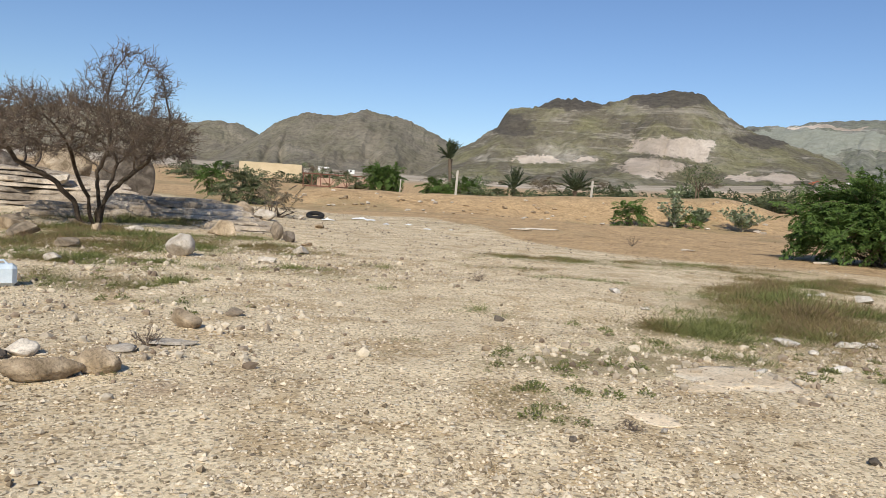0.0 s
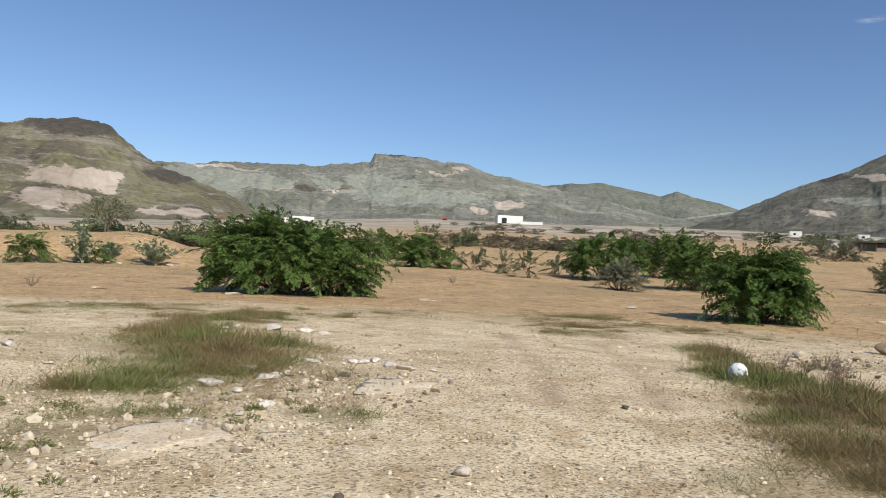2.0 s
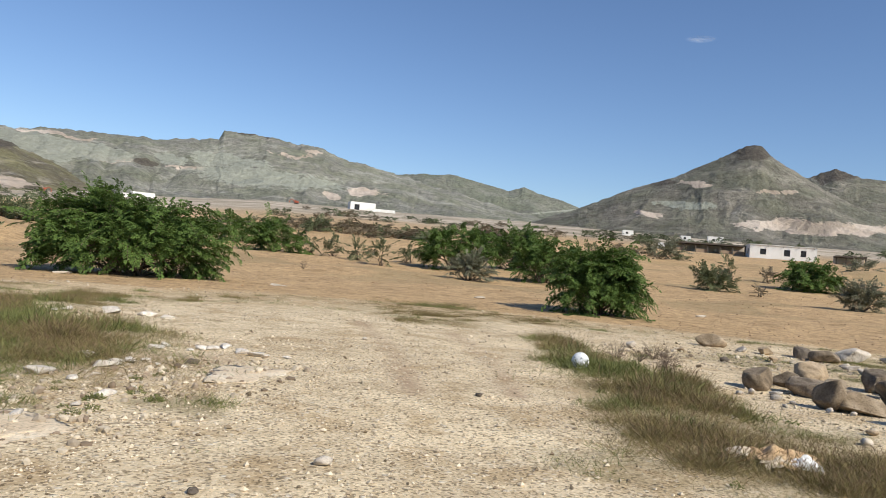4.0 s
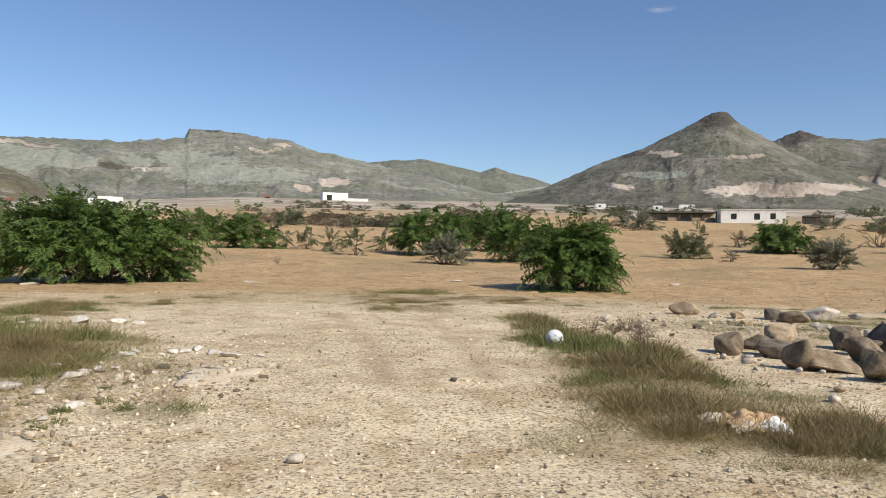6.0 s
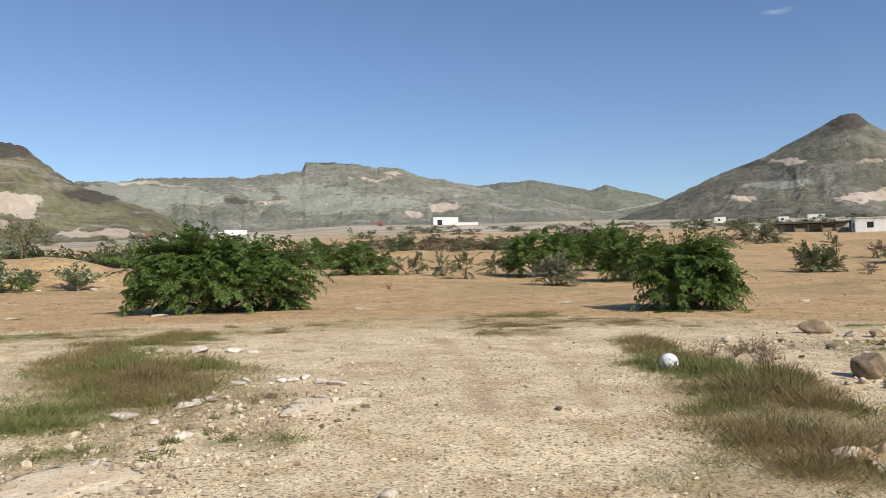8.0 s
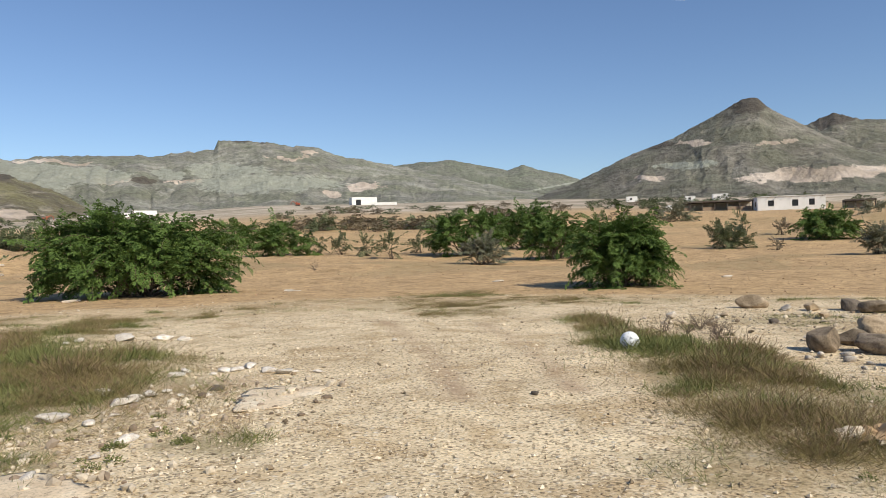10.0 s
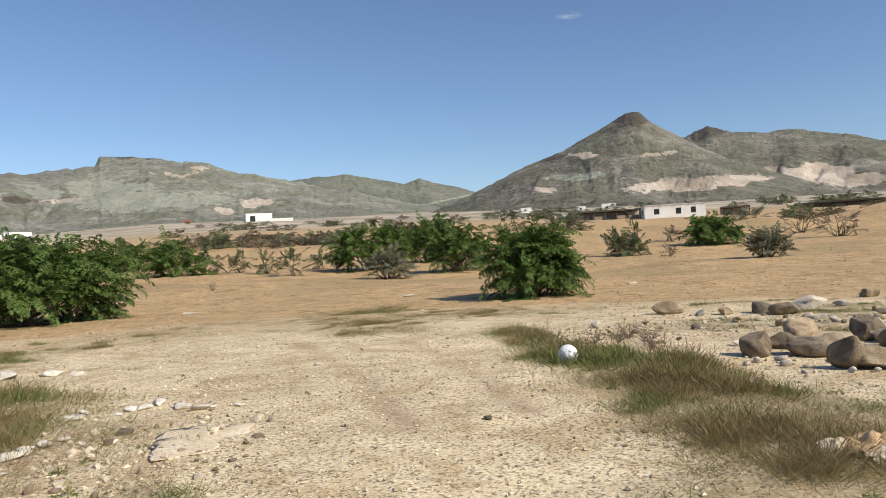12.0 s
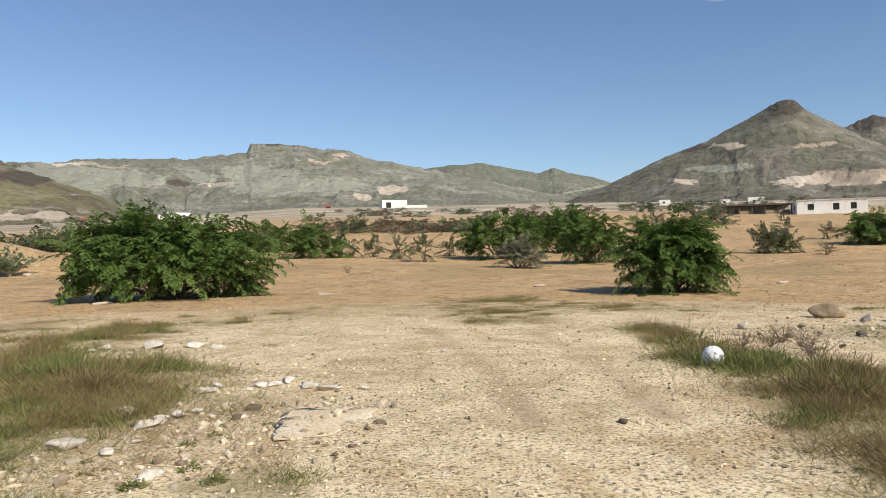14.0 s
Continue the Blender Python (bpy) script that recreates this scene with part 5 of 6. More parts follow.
BEDS_EXTRA = random.Random(9)
for _ in range(70):
    a, r = BEDS_EXTRA.uniform(-85, 45), BEDS_EXTRA.uniform(4.5, 22)
    px, py = polar(a, r)
    on_track = abs(-0.62 * (px - 6) + 0.78 * (py - 8)) < 2.4 and px > 2
    if not on_track:
        BEDS.append((px, py, BEDS_EXTRA.uniform(0.15, 0.5), BEDS_EXTRA.uniform(0.12, 0.3), BEDS_EXTRA.uniform(0, 180), 0.5, BEDS_EXTRA.uniform(0.06, 0.13), BEDS_EXTRA.uniform(0.3, 0.9)))
grass("dry_grass", "dry olive-brown grass in patches on gravel", GRASS, 71, "dry", 0.0034, 1.0)
grass("green_grass", "short green grass and weeds on gravel", GRASS_GREEN, 72, "green", 0.0052, 1.0)
grass("grass_seed_heads", "reddish-brown seed heads over dry grass", GRASS_SEED, 73, "seed", 0.006, 1.0)


# ---- the bare tree ----
def bare_tree(x, y, turn):
    """Umbrella-shaped thorn tree: limbs grow from three stems towards points strewn through the crown's space."""
    rng = np.random.default_rng(411)

    def strewn(n, centre, half, floor):
        u = unit(rng.normal(size=(n * 2, 3))) * rng.uniform(0.35, 1.0, (n * 2, 1)) ** 0.6
        u = u[u[:, 2] > floor][:n]
        return np.asarray(centre) + u * np.asarray(half)

    goals = np.concatenate([strewn(2300, (-0.6, 0, 2.35), (3.3, 2.9, 1.4), -0.3), strewn(230, (0.9, 0, 4.0), (1.3, 1.0, 1.1), -0.4), strewn(240, (1.9, -0.2, 2.7), (0.9, 0.9, 0.7), -0.5)])
    nodes, parent = [], []
    for line in (((0.12, 0, -0.1), (0.28, -0.05, 0.7), (0.75, -0.1, 1.35), (1.4, -0.15, 1.85)), ((0.1, 0.1, -0.1), (0.15, 0.05, 0.8), (0.1, 0.1, 1.5), (0.4, 0.1, 2.2)),
                 ((-0.2, 0, -0.1), (-0.5, 0.05, 0.7), (-1.0, 0.1, 1.25), (-1.9, 0.1, 1.7)), ((0.05, -0.1, -0.1), (-0.1, -0.35, 0.8), (-0.45, -0.8, 1.6)), ((0.15, 0.15, -0.1), (0.35, 0.5, 0.9), (0.6, 1.1, 1.8))):
        line, last = np.array(line, float), -1
        for a, b in zip(line, line[1:]):
            for t in np.linspace(0, 1, 5)[(0 if last < 0 else 1):]:
                nodes.append(a + (b - a) * t + rng.normal(size=3) * 0.02)
                parent.append(last)
                last = len(nodes) - 1
    alive = np.ones(len(goals), bool)
    step = 0.12
    near = np.full(len(goals), 1e9)
    owner = np.zeros(len(goals), int)
    seen = 0
    for _ in range(70):
        fresh = np.array(nodes[seen:])
        if len(fresh):
            dist = np.linalg.norm(goals[:, None, :] - fresh[None], axis=2)
            k = dist.argmin(1)
            closer = dist[np.arange(len(goals)), k] < near
            near = np.where(closer, dist[np.arange(len(goals)), k], near)
            owner = np.where(closer, k + seen, owner)
            seen = len(nodes)
        alive &= near > 0.15
        if not alive.any():
            break
        for o in np.unique(owner[alive]):
            pull = unit(goals[alive & (owner == o)] - nodes[o]).sum(0)
            nodes.append(nodes[o] + unit(pull + rng.normal(size=3) * 0.55) * step)
            parent.append(int(o))
    pts, parent = np.array(nodes), np.array(parent)
    kids = [[] for _ in pts]
    for i, q in enumerate(parent):
        if q >= 0:
            kids[q].append(i)
    load = np.zeros(len(pts))
    for i in range(len(pts) - 1, -1, -1):
        load[i] = max(load[i], 1.0)
        if parent[i] >= 0:
            load[parent[i]] += load[i]
    thick = np.clip(0.0075 * load ** 0.39, 0.009, 0.13)
    heavy, light = [], []
    for i, q in enumerate(parent):
        if q >= 0 and kids[q][0] == i and parent[q] >= 0:
            continue
        chain = ([q] if q >= 0 else []) + [i]
        while kids[chain[-1]]:
            chain.append(kids[chain[-1]][0])
        if len(chain) > 1:
            rad = thick[chain].copy()
            if q >= 0:
                rad[0] = rad[1]
            (heavy if rad.max() > 0.04 else light).append((pts[chain], rad))
    twigs = []
    for i in rng.choice(np.where(thick < 0.03)[0], 8000):
        out = unit(pts[i] - np.array([-0.2, 0, 1.6]))
        d1 = unit(out * 0.7 + rng.normal(size=3) * 0.6)
        d2 = unit(d1 + rng.normal(size=3) * 0.6)
        l1 = rng.uniform(0.08, 0.26)
        twigs.append((np.array([pts[i], pts[i] + d1 * l1, pts[i] + d1 * l1 + d2 * l1 * 0.8]), np.array([0.0075, 0.006, 0.004])))
    t = thing("bare_tree", on_land(x, y, 0.02), turn, "bare brown thorn tree with many fine twigs on stony grass", "tree")
    v, f = tubes(heavy, 8)
    part("trunk", mesh_of("trunk", v, f, BARK, flat=False), None, t, "forked dark brown stem")
    v, f = tubes(light + twigs, 3)
    part("crown", mesh_of("crown", v, f, TWIG, flat=False), None, t, "tangle of dry brown twigs")
    p = np.array([w[0][2] for w in twigs])
    p = p[p[:, 2] < 4.3]
    way = rng.normal(size=p.shape)
    v, f = blades(p + rng.normal(size=p.shape) * 0.04, way, np.cross(way, rng.normal(size=p.shape)), rng.uniform(0.03, 0.07, len(p)), rng.uniform(0.012, 0.025, len(p)))
    part("withered_foliage", mesh_of("withered_foliage", v, f, LEAF_DRY), None, t, "withered brown leaf scraps")


bare_tree(-13.24, 17.8, 36.6)


def leafless_shrub(x, y, size, seed, label, name="dry_shrub", flat=1.0):
    rng = np.random.default_rng(seed)
    paths = []
    for k in range(16):
        a = rng.uniform(0, 2 * math.pi)
        d = unit(np.array([math.cos(a) * rng.uniform(0.3, 1.0), math.sin(a) * rng.uniform(0.3, 1.0), rng.uniform(0.5, 1.2)]))
        p = [np.zeros(3)]
        for i in range(5):
            d = unit(d + rng.normal(size=3) * 0.25)
            p.append(p[-1] + d * size / 5 * rng.uniform(0.6, 1.1))
        paths.append((np.array(p), np.linspace(0.012, 0.004, 6) * max(size, 0.4)))
        for i in (2, 3, 4):
            e = p[i] + unit(d + rng.normal(size=3) * 0.7) * size * 0.3
            paths.append((np.array([p[i], (p[i] + e) / 2 + rng.normal(size=3) * 0.02, e]), np.array([0.006, 0.005, 0.003]) * max(size, 0.4)))
    v, f = tubes(paths, 4)
    t = new(name, mesh_of(name, v, f, TWIG, flat=False))
    t.matrix_basis = pose(*on_land(x, y, 0.01)) @ Matrix.Diagonal((1, 1, flat, 1))
    tagged(t, label, "shrub")


leafless_shrub(22.98, 35.4, 0.62, 1, "small dry brown shrub alone on ochre soil")
leafless_shrub(-3.15, 5.45, 0.22, 2, "tiny dry twig plant beside a flat stone")
leafless_shrub(0.72, 4.72, 0.2, 3, "flattened dark dry twigs on gravel", flat=0.28)
leafless_shrub(1.9, 29.5, 0.5, 4, "small dry shrub on ochre soil")
leafless_shrub(-1.5, 12.5, 0.25, 5, "small dry weed on gravel")
for k, (x, y) in enumerate(((11.3, 7.3), (11.6, 7.0), (10.9, 6.6), (11.1, 7.6), (10.4, 6.3), (11.9, 7.4))):
    leafless_shrub(x, y, 0.38, 20 + k, "thin dry weed stalks at the edge of grass", "weed")


# ---- broad-leaved shrubs, palms, young tree by the bank ----
def milkweed(az, r, w, h, seed):
    rng = np.random.default_rng(seed)
    paths, roots, ways = [], [], []
    for k in range(20):
        a, s = rng.uniform(0, 2 * math.pi), rng.uniform(0.1, 1.0)
        tip = np.array([math.cos(a) * s * w / 2, math.sin(a) * s * w / 2, h * (1 - 0.35 * s) * rng.uniform(0.7, 1.0)])
        t = np.linspace(0, 1, 7)[:, None]
        pts = tip * np.concatenate([t ** 1.4, t ** 1.4, t], 1)
        paths.append((pts, np.linspace(0.03, 0.012, 7)))
        for i in range(2, 7):
            for q in range(11):
                b = rng.uniform(0, 2 * math.pi)
                roots.append(pts[i] + rng.normal(size=3) * 0.06)
                ways.append((math.cos(b), math.sin(b), rng.uniform(0.1, 0.9)))
    t = thing("milkweed_shrub", on_land(*polar(az, r), 0.03), rng.uniform(0, 360), "broad-leaved grey-green shrub with pale stems on soil", "shrub", "broad-leaved shrubs by the bank")
    v, f = tubes(paths, 5)
    part("stem", mesh_of("stem", v, f, PALE_STEM, flat=False), None, t, "pale branching stem")
    n = len(roots)
    way = unit(np.array(ways))
    v, f = blades(roots, way, np.cross(way, rng.normal(size=(n, 3)) * 0.4 + [0, 0, 1]), rng.uniform(0.16, 0.28, n), rng.uniform(0.1, 0.17, n))
    part("foliage", mesh_of("foliage", v, f, LEAF_BROAD), None, t)


PALE_STEM = plain_mat("pale_stem", (0.35, 0.32, 0.25), (0.5, 0.46, 0.37), 8, 0.9)
milkweed(-6.3, 50.5, 2.2, 2.5, 1)
milkweed(-11.0, 51.0, 3.2, 1.9, 2)
milkweed(-8.0, 52.5, 1.4, 1.1, 3)
bush_at(-7.4, 51.0, 1.6, 1.4, 0.9, 37, "low dark green shrub at the foot of the bank", 130, 0.1, name="shrub", category="shrub", lobes=5)


def palm(az, r, trunk, frond, count, seed, label, up=0.9):
    rng = np.random.default_rng(seed)
    t = thing("date_palm", on_land(*polar(az, r), 0.05), 0, label, "palm", "date palms behind the bank")
    z = np.linspace(0, trunk, 14)
    rad = 0.2 + 0.035 * (np.arange(14) % 2) + 0.06 * smooth(0.75, 1.0, z / trunk)
    v, f = tubes([(np.stack([0.08 * np.sin(z), z * 0, z], -1), rad)], 10)
    part("trunk", mesh_of("trunk", v, f, BARK, flat=False), None, t, "ringed brown palm trunk")
    top = np.array([0.08 * math.sin(trunk), 0, trunk])
    for k in range(count):
        a, e = k * 2.4 + rng.normal() * 0.2, rng.uniform(0.15, 1.0) ** 0.7 * up
        d = np.array([math.cos(a) * math.cos(e * 1.45), math.sin(a) * math.cos(e * 1.45), math.sin(e * 1.45)])
        s = np.linspace(0, 1, 22)
        L = frond * rng.uniform(0.8, 1.1)
        p = top + d * (s * L)[:, None]
        p[:, 2] -= 0.28 * L * (1.25 - e) * s ** 2
        tang = unit(np.gradient(p, axis=0))
        side = unit(np.cross(tang, [0, 0, 1]))
        roots, ways = [], []
        for sgn in (-1, 1):
            roots.append(p[2:])
            ways.append(tang[2:] * 0.8 + side[2:] * sgn * 0.8 + np.array([0, 0, 0.25]) + rng.normal(size=(20, 3)) * 0.08)
        root, way = np.concatenate(roots), unit(np.concatenate(ways))
        v, f = blades(root, way, np.cross(way, rng.normal(size=way.shape)), np.full(40, 0.24 * frond) * np.tile(1.1 - 0.6 * s[2:], 2), np.full(40, 0.10))
        tv, tf = tubes([(p, np.linspace(0.03, 0.008, 22))], 4)
        part("frond", mesh_of("frond", np.concatenate([v, tv]), np.concatenate([f, tf + len(v)]), PALM_LEAF), None, t)


palm(11.25, 90, 5.0, 2.5, 26, 1, "tall date palm with upright grey-green fronds", 1.0)
palm(6.2, 86, 1.9, 2.6, 22, 2, "young date palm with upright fronds", 1.0)
palm(1.5, 84, 1.8, 2.9, 26, 3, "young date palm with spreading fronds", 0.8)
bush_at(12.2, 88, 3.4, 3.0, 2.9, 38, "dark green bush at the foot of a date palm", 380, 0.2)
bush_at(10.0, 88, 3.6, 3.0, 2.9, 39, "dark green bush at the foot of a date palm", 380, 0.2)


def young_tree(az, r, h, w, seed):
    rng = np.random.default_rng(seed)
    paths, roots, ways = [(np.array([[0, 0, -0.1], [0.05, 0, h * 0.25], [0, 0.05, h * 0.45]]), np.array([0.09, 0.075, 0.06]))], [], []
    for k in range(16):
        a = k * 2.4
        tip = np.array([math.cos(a) * w / 2 * rng.uniform(0.3, 1), math.sin(a) * w / 2 * rng.uniform(0.3, 1), h * rng.uniform(0.62, 1.0)])
        pts = np.array([[0, 0.05, h * 0.42]]) + (tip - [0, 0.05, h * 0.42]) * np.linspace(0, 1, 5)[:, None] ** 1.1
        paths.append((pts, np.linspace(0.035, 0.012, 5)))
        for q in range(46):
            roots.append(tip + rng.normal(size=3) * [0.33, 0.33, 0.25])
            ways.append(rng.normal(size=3))
    t = thing("young_tree", on_land(*polar(az, r), 0.05), 0, "thin young tree with sparse leaf clumps behind the bank", "tree")
    v, f = tubes(paths, 5)
    part("trunk", mesh_of("trunk", v, f, BARK, flat=False), None, t, "thin branching stem")
    way = unit(np.array(ways))
    n = len(roots)
    v, f = blades(roots, way, np.cross(way, rng.normal(size=(n, 3))), rng.uniform(0.18, 0.32, n), rng.uniform(0.1, 0.16, n))
    part("crown", mesh_of("crown", v, f, LEAF_OLIVE), None, t)


young_tree(-7.6, 84, 5.2, 5.0, 1)


def weed(x, y, size, seed, label):
    """Low leafy weed: a rosette of small leaves on short stalks."""
    rng = np.random.default_rng(seed)
    n = 90
    a, s = rng.uniform(0, 2 * math.pi, n), rng.uniform(0, 1, n) ** 0.6
    root = np.stack([np.cos(a) * s * size / 2, np.sin(a) * s * size / 2, rng.uniform(0.01, 0.5, n) * size * (1.1 - s)], -1)
    way = unit(np.stack([np.cos(a), np.sin(a), rng.uniform(0.2, 1.2, n)], -1) + rng.normal(size=(n, 3)) * 0.4)
    v, f = blades(root, way, np.cross(way, rng.normal(size=(n, 3))), rng.uniform(0.12, 0.24, n) * size, rng.uniform(0.05, 0.1, n) * size)
    ob = new("weed", mesh_of("weed", v, f, GRASS_GREEN))
    ob.matrix_basis = pose(*on_land(x, y, 0.005))
    tagged(ob, label, "weed", "weeds on the gravel")


rng = np.random.default_rng(15)
for k, (cx, cy, spread, count) in enumerate(((0.2, 6.3, 0.55, 16), (0.35, 5.1, 0.5, 14), (2.6, 7.1, 0.35, 9), (0.8, 8.2, 0.8, 10), (-5.5, 8.6, 1.2, 14), (-4.2, 7.4, 0.7, 8), (8.6, 5.2, 0.8, 8), (10.6, 7.2, 0.9, 8), (6.5, 2.9, 0.9, 12), (2.0, 8.6, 0.9, 12), (3.6, 8.2, 0.6, 6))):
    for q in range(count):
        weed(cx + rng.normal() * spread * 0.6, cy + rng.normal() * spread * 0.6, rng.uniform(0.07, 0.17), 900 + k * 20 + q, "low green leafy weed on gravel")


# ---- posts, fence, houses ----
CONCRETE = plain_mat("concrete", (0.36, 0.33, 0.28), (0.5, 0.46, 0.4), 2, 0.9)
WHITE = plain_mat("white_plaster", (0.68, 0.66, 0.62), (0.82, 0.81, 0.78), 0.4, 0.85)
CREAM = plain_mat("cream_plaster", (0.5, 0.4, 0.25), (0.62, 0.51, 0.34), 0.4, 0.85)
PINK = plain_mat("pink_plaster", (0.42, 0.28, 0.2), (0.52, 0.36, 0.27), 0.6, 0.9)
MUD = plain_mat("mud_wall", (0.27, 0.2, 0.14), (0.38, 0.29, 0.21), 0.8, 0.95)
RUST = plain_mat("rusty_steel", (0.11, 0.05, 0.035), (0.22, 0.1, 0.065), 3, 0.8)
DARK_SHEET = plain_mat("dark_roof_sheet", (0.07, 0.06, 0.05), (0.13, 0.11, 0.09), 1, 0.8)
# dark window panes; in the open gate it paints the shade inside
SHADOW_PANE = plain_mat("dark_pane_or_gate_shade", (0.02, 0.02, 0.022), (0.04, 0.04, 0.042), 2, 0.25)
ORANGE = plain_mat("orange_paint", (0.4, 0.1, 0.06), (0.5, 0.14, 0.08), 1, 0.6)
BLACK_RUBBER = plain_mat("black_rubber", (0.012, 0.012, 0.012), (0.03, 0.028, 0.026), 6, 0.8)


def fence_post(az, r, h, w, label, mat):
    bm = box(bmesh.new(), -w / 2, w / 2, -w / 2, w / 2, -0.3, h, 0.02)
    for v in bm.verts:
        if v.co.z > h - 0.1:
            v.co.x += 0.03
    p = part("fence_post", bm, mat)
    p.matrix_basis = pose(*on_land(*polar(az, r)), 0, 1.0, az)
    tagged(p, label, "post", "fence posts on the bank")


fence_post(10.6, 62.5, 2.1, 0.2, "weathered concrete fence post on the bank", CONCRETE)
fence_post(0.1, 62.5, 1.4, 0.19, "weathered concrete fence post on the bank", CONCRETE)
fence_post(-7.5, 63, 1.0, 0.12, "dark wooden fence post on the bank", BARK)
fence_post(15.0, 63, 1.2, 0.1, "thin grey fence post on the bank", CONCRETE)


def truss_fence():
    az, r = 20.3, 98
    t = thing("truss_girder", on_land(*polar(az, r)), az, "rusty steel lattice girder standing like a fence", "girder")
    for z in (0.25, 1.85):
        box_part("chord", -4.1, 4.1, -0.07, 0.07, z - 0.08, z + 0.08, RUST, t, bevel=0.01)
    n = 7
    for k in range(n + 1):
        x = -4.0 + 8.0 * k / n
        box_part("upright", x - 0.06, x + 0.06, -0.05, 0.05, -0.1 if k in (0, 3, 7) else 0.25, 1.8, RUST, t)
    for k in range(n):
        x0, x1 = -4.0 + 8.0 * k / n, -4.0 + 8.0 * (k + 1) / n
        z0, z1 = (0.3, 1.8) if k % 2 else (1.8, 0.3)
        v, f = tubes([(np.array([[x0, 0.0, z0], [(x0 + x1) / 2, 0, (z0 + z1) / 2], [x1, 0, z1]]), np.full(3, 0.05))], 6)
        part("diagonal", mesh_of("diagonal", v, f, RUST), None, t)
    w = part("garden_wall", box(bmesh.new(), -3.6, 4.6, 0, 0.25, -0.5, 1.35, 0.03), PINK)
    w.matrix_basis = pose(*on_land(*polar(19.6, 103)), 0, 0, 19.6)
    tagged(w, "low pink plastered wall behind a rusty girder", "wall")


truss_fence()


def wall_with_openings(w, h, thick, holes):
    """A wall along x from 0 to w with its face at y = 0, and real openings (x0, x1, z0, z1)."""
    bm = bmesh.new()
    xs = sorted({0, w, *[a for o in holes for a in o[:2]]})
    for a, b in zip(xs, xs[1:]):
        inside = [o for o in holes if o[0] <= a and o[1] >= b]
        if inside:
            o = inside[0]
            if o[2] > -0.5:
                box(bm, a, b, 0, thick, -0.6, o[2])
            box(bm, a, b, 0, thick, o[3], h)
        else:
            box(bm, a, b, 0, thick, -0.6, h)
    return bm


def flat_house(name, az, r, turn, w, d, h, holes, mat, label, roof_mat=None, base=0.0):
    x, y = polar(az, r)
    t = thing(name, (x, y, float(land(x, y)) + base), az + turn, label, "house")
    front = part("wall", wall_with_openings(w, h, 0.25, holes), mat, t)
    front.location = (-w / 2, 0, 0)
    box_part("wall", -w / 2, -w / 2 + 0.25, 0.252, d - 0.252, -0.6, h - 0.005, mat, t)
    box_part("wall", w / 2 - 0.25, w / 2, 0.252, d - 0.252, -0.6, h - 0.005, mat, t)
    box_part("wall", -w / 2, w / 2, d - 0.25, d, -0.6, h, mat, t)
    box_part("roof", -w / 2 + 0.254, w / 2 - 0.254, 0.254, d - 0.254, h - 0.45, h - 0.25, roof_mat or CONCRETE, t)
    for o in holes:
        # a door opening gets a dark sheet in place of its inner shade
        win = box_part("window" if o[2] > 0.3 else "door", o[0] - w / 2, o[1] - w / 2, 0.14, 0.17, o[2], o[3], SHADOW_PANE, t, "dark recessed opening")
        if o[2] > 0.3 and r < 300:
            box_part("sill", o[0] - w / 2 - 0.05, o[1] - w / 2 + 0.05, -0.06, 0.1, o[2] - 0.07, o[2] - 0.003, mat, win)
            for a in (o[0], o[1] - 0.06):
                box_part("frame", a - w / 2, a - w / 2 + 0.06, 0.08, 0.138, o[2], o[3], DARK_SHEET, win)
    return t


white_house = flat_house("white_house", -68.75, 185, 9, 14.2, 8, 3.3, [(2.2, 3.5, 1.0, 2.3), (7.3, 8.6, 0.9, 2.35), (10.8, 12.0, 1.0, 2.4)], WHITE, "white flat-roofed house with dark windows behind bushes")
box_part("parapet", -7.2, 7.2, -0.1, -0.004, 3.02, 3.22, CONCRETE, white_house, "grey parapet edge")
for k in range(9):
    box_part("rafter_end", -6.6 + k * 1.62, -6.45 + k * 1.62, -0.35, -0.11, 2.86, 2.98, DARK_SHEET, white_house)
box_part("window", -7.17, -7.105, 2.5, 3.6, 1.0, 2.3, SHADOW_PANE, white_house, "dark recessed opening")


def open_shed(az, r, turn, w, d, h, bays, label, walls):
    x, y = polar(az, r)
    t = thing("open_shed", (x, y, float(land(x, y))), az + turn, label, "shed")
    box_part("roof", -w / 2, w / 2, -0.4, d, h, h + 0.35, DARK_SHEET, t, "dark sheet roof")
    for k in range(bays + 1):
        px = -w / 2 + 0.2 + (w - 0.4) * k / bays
        box_part("post", px - 0.13, px + 0.13, -0.1, 0.16, -0.6, h - 0.003, DARK_SHEET, t)
    box_part("back_wall", -w / 2, w / 2, d - 0.3, d - 0.05, -0.6, h - 0.004, CONCRETE, t)
    for k in walls:
        px = -w / 2 + 0.35 + (w - 0.4) * k / bays
        box_part("infill_wall", px, px + (w - 0.4) / bays - 0.3, 0.3, 0.5, -0.6, h * 0.45, MUD, t, "low tan infill wall")


open_shed(-63.7, 190, 6, 17.5, 5, 2.1, 6, "long dark-roofed open shed beside a white house", (0, 2, 4, 5))
open_shed(-73.0, 188, 6, 6.2, 5, 1.9, 3, "dark-roofed open shed beside a white house", (1,))
open_shed(-80.5, 205, 0, 26, 5, 1.3, 9, "long dark-roofed open shed behind sand heaps", (0, 3, 5, 8))
flat_house("white_house", -61.2, 196, 4, 7.0, 5, 1.9, [(2.0, 3.0, 0.6, 1.5)], WHITE, "low white outbuilding with a flat roof")
flat_house("cream_house", 25.2, 140, -4, 11.4, 8, 2.7, [], CREAM, "cream flat-roofed house behind the bushes")
flat_house("quarry_shed", -37.35, 715, 12, 25.0, 14, 7.6, [(4.0, 9.0, -0.4, 5.2)], WHITE, "white sheet-metal quarry hall with an open gate")
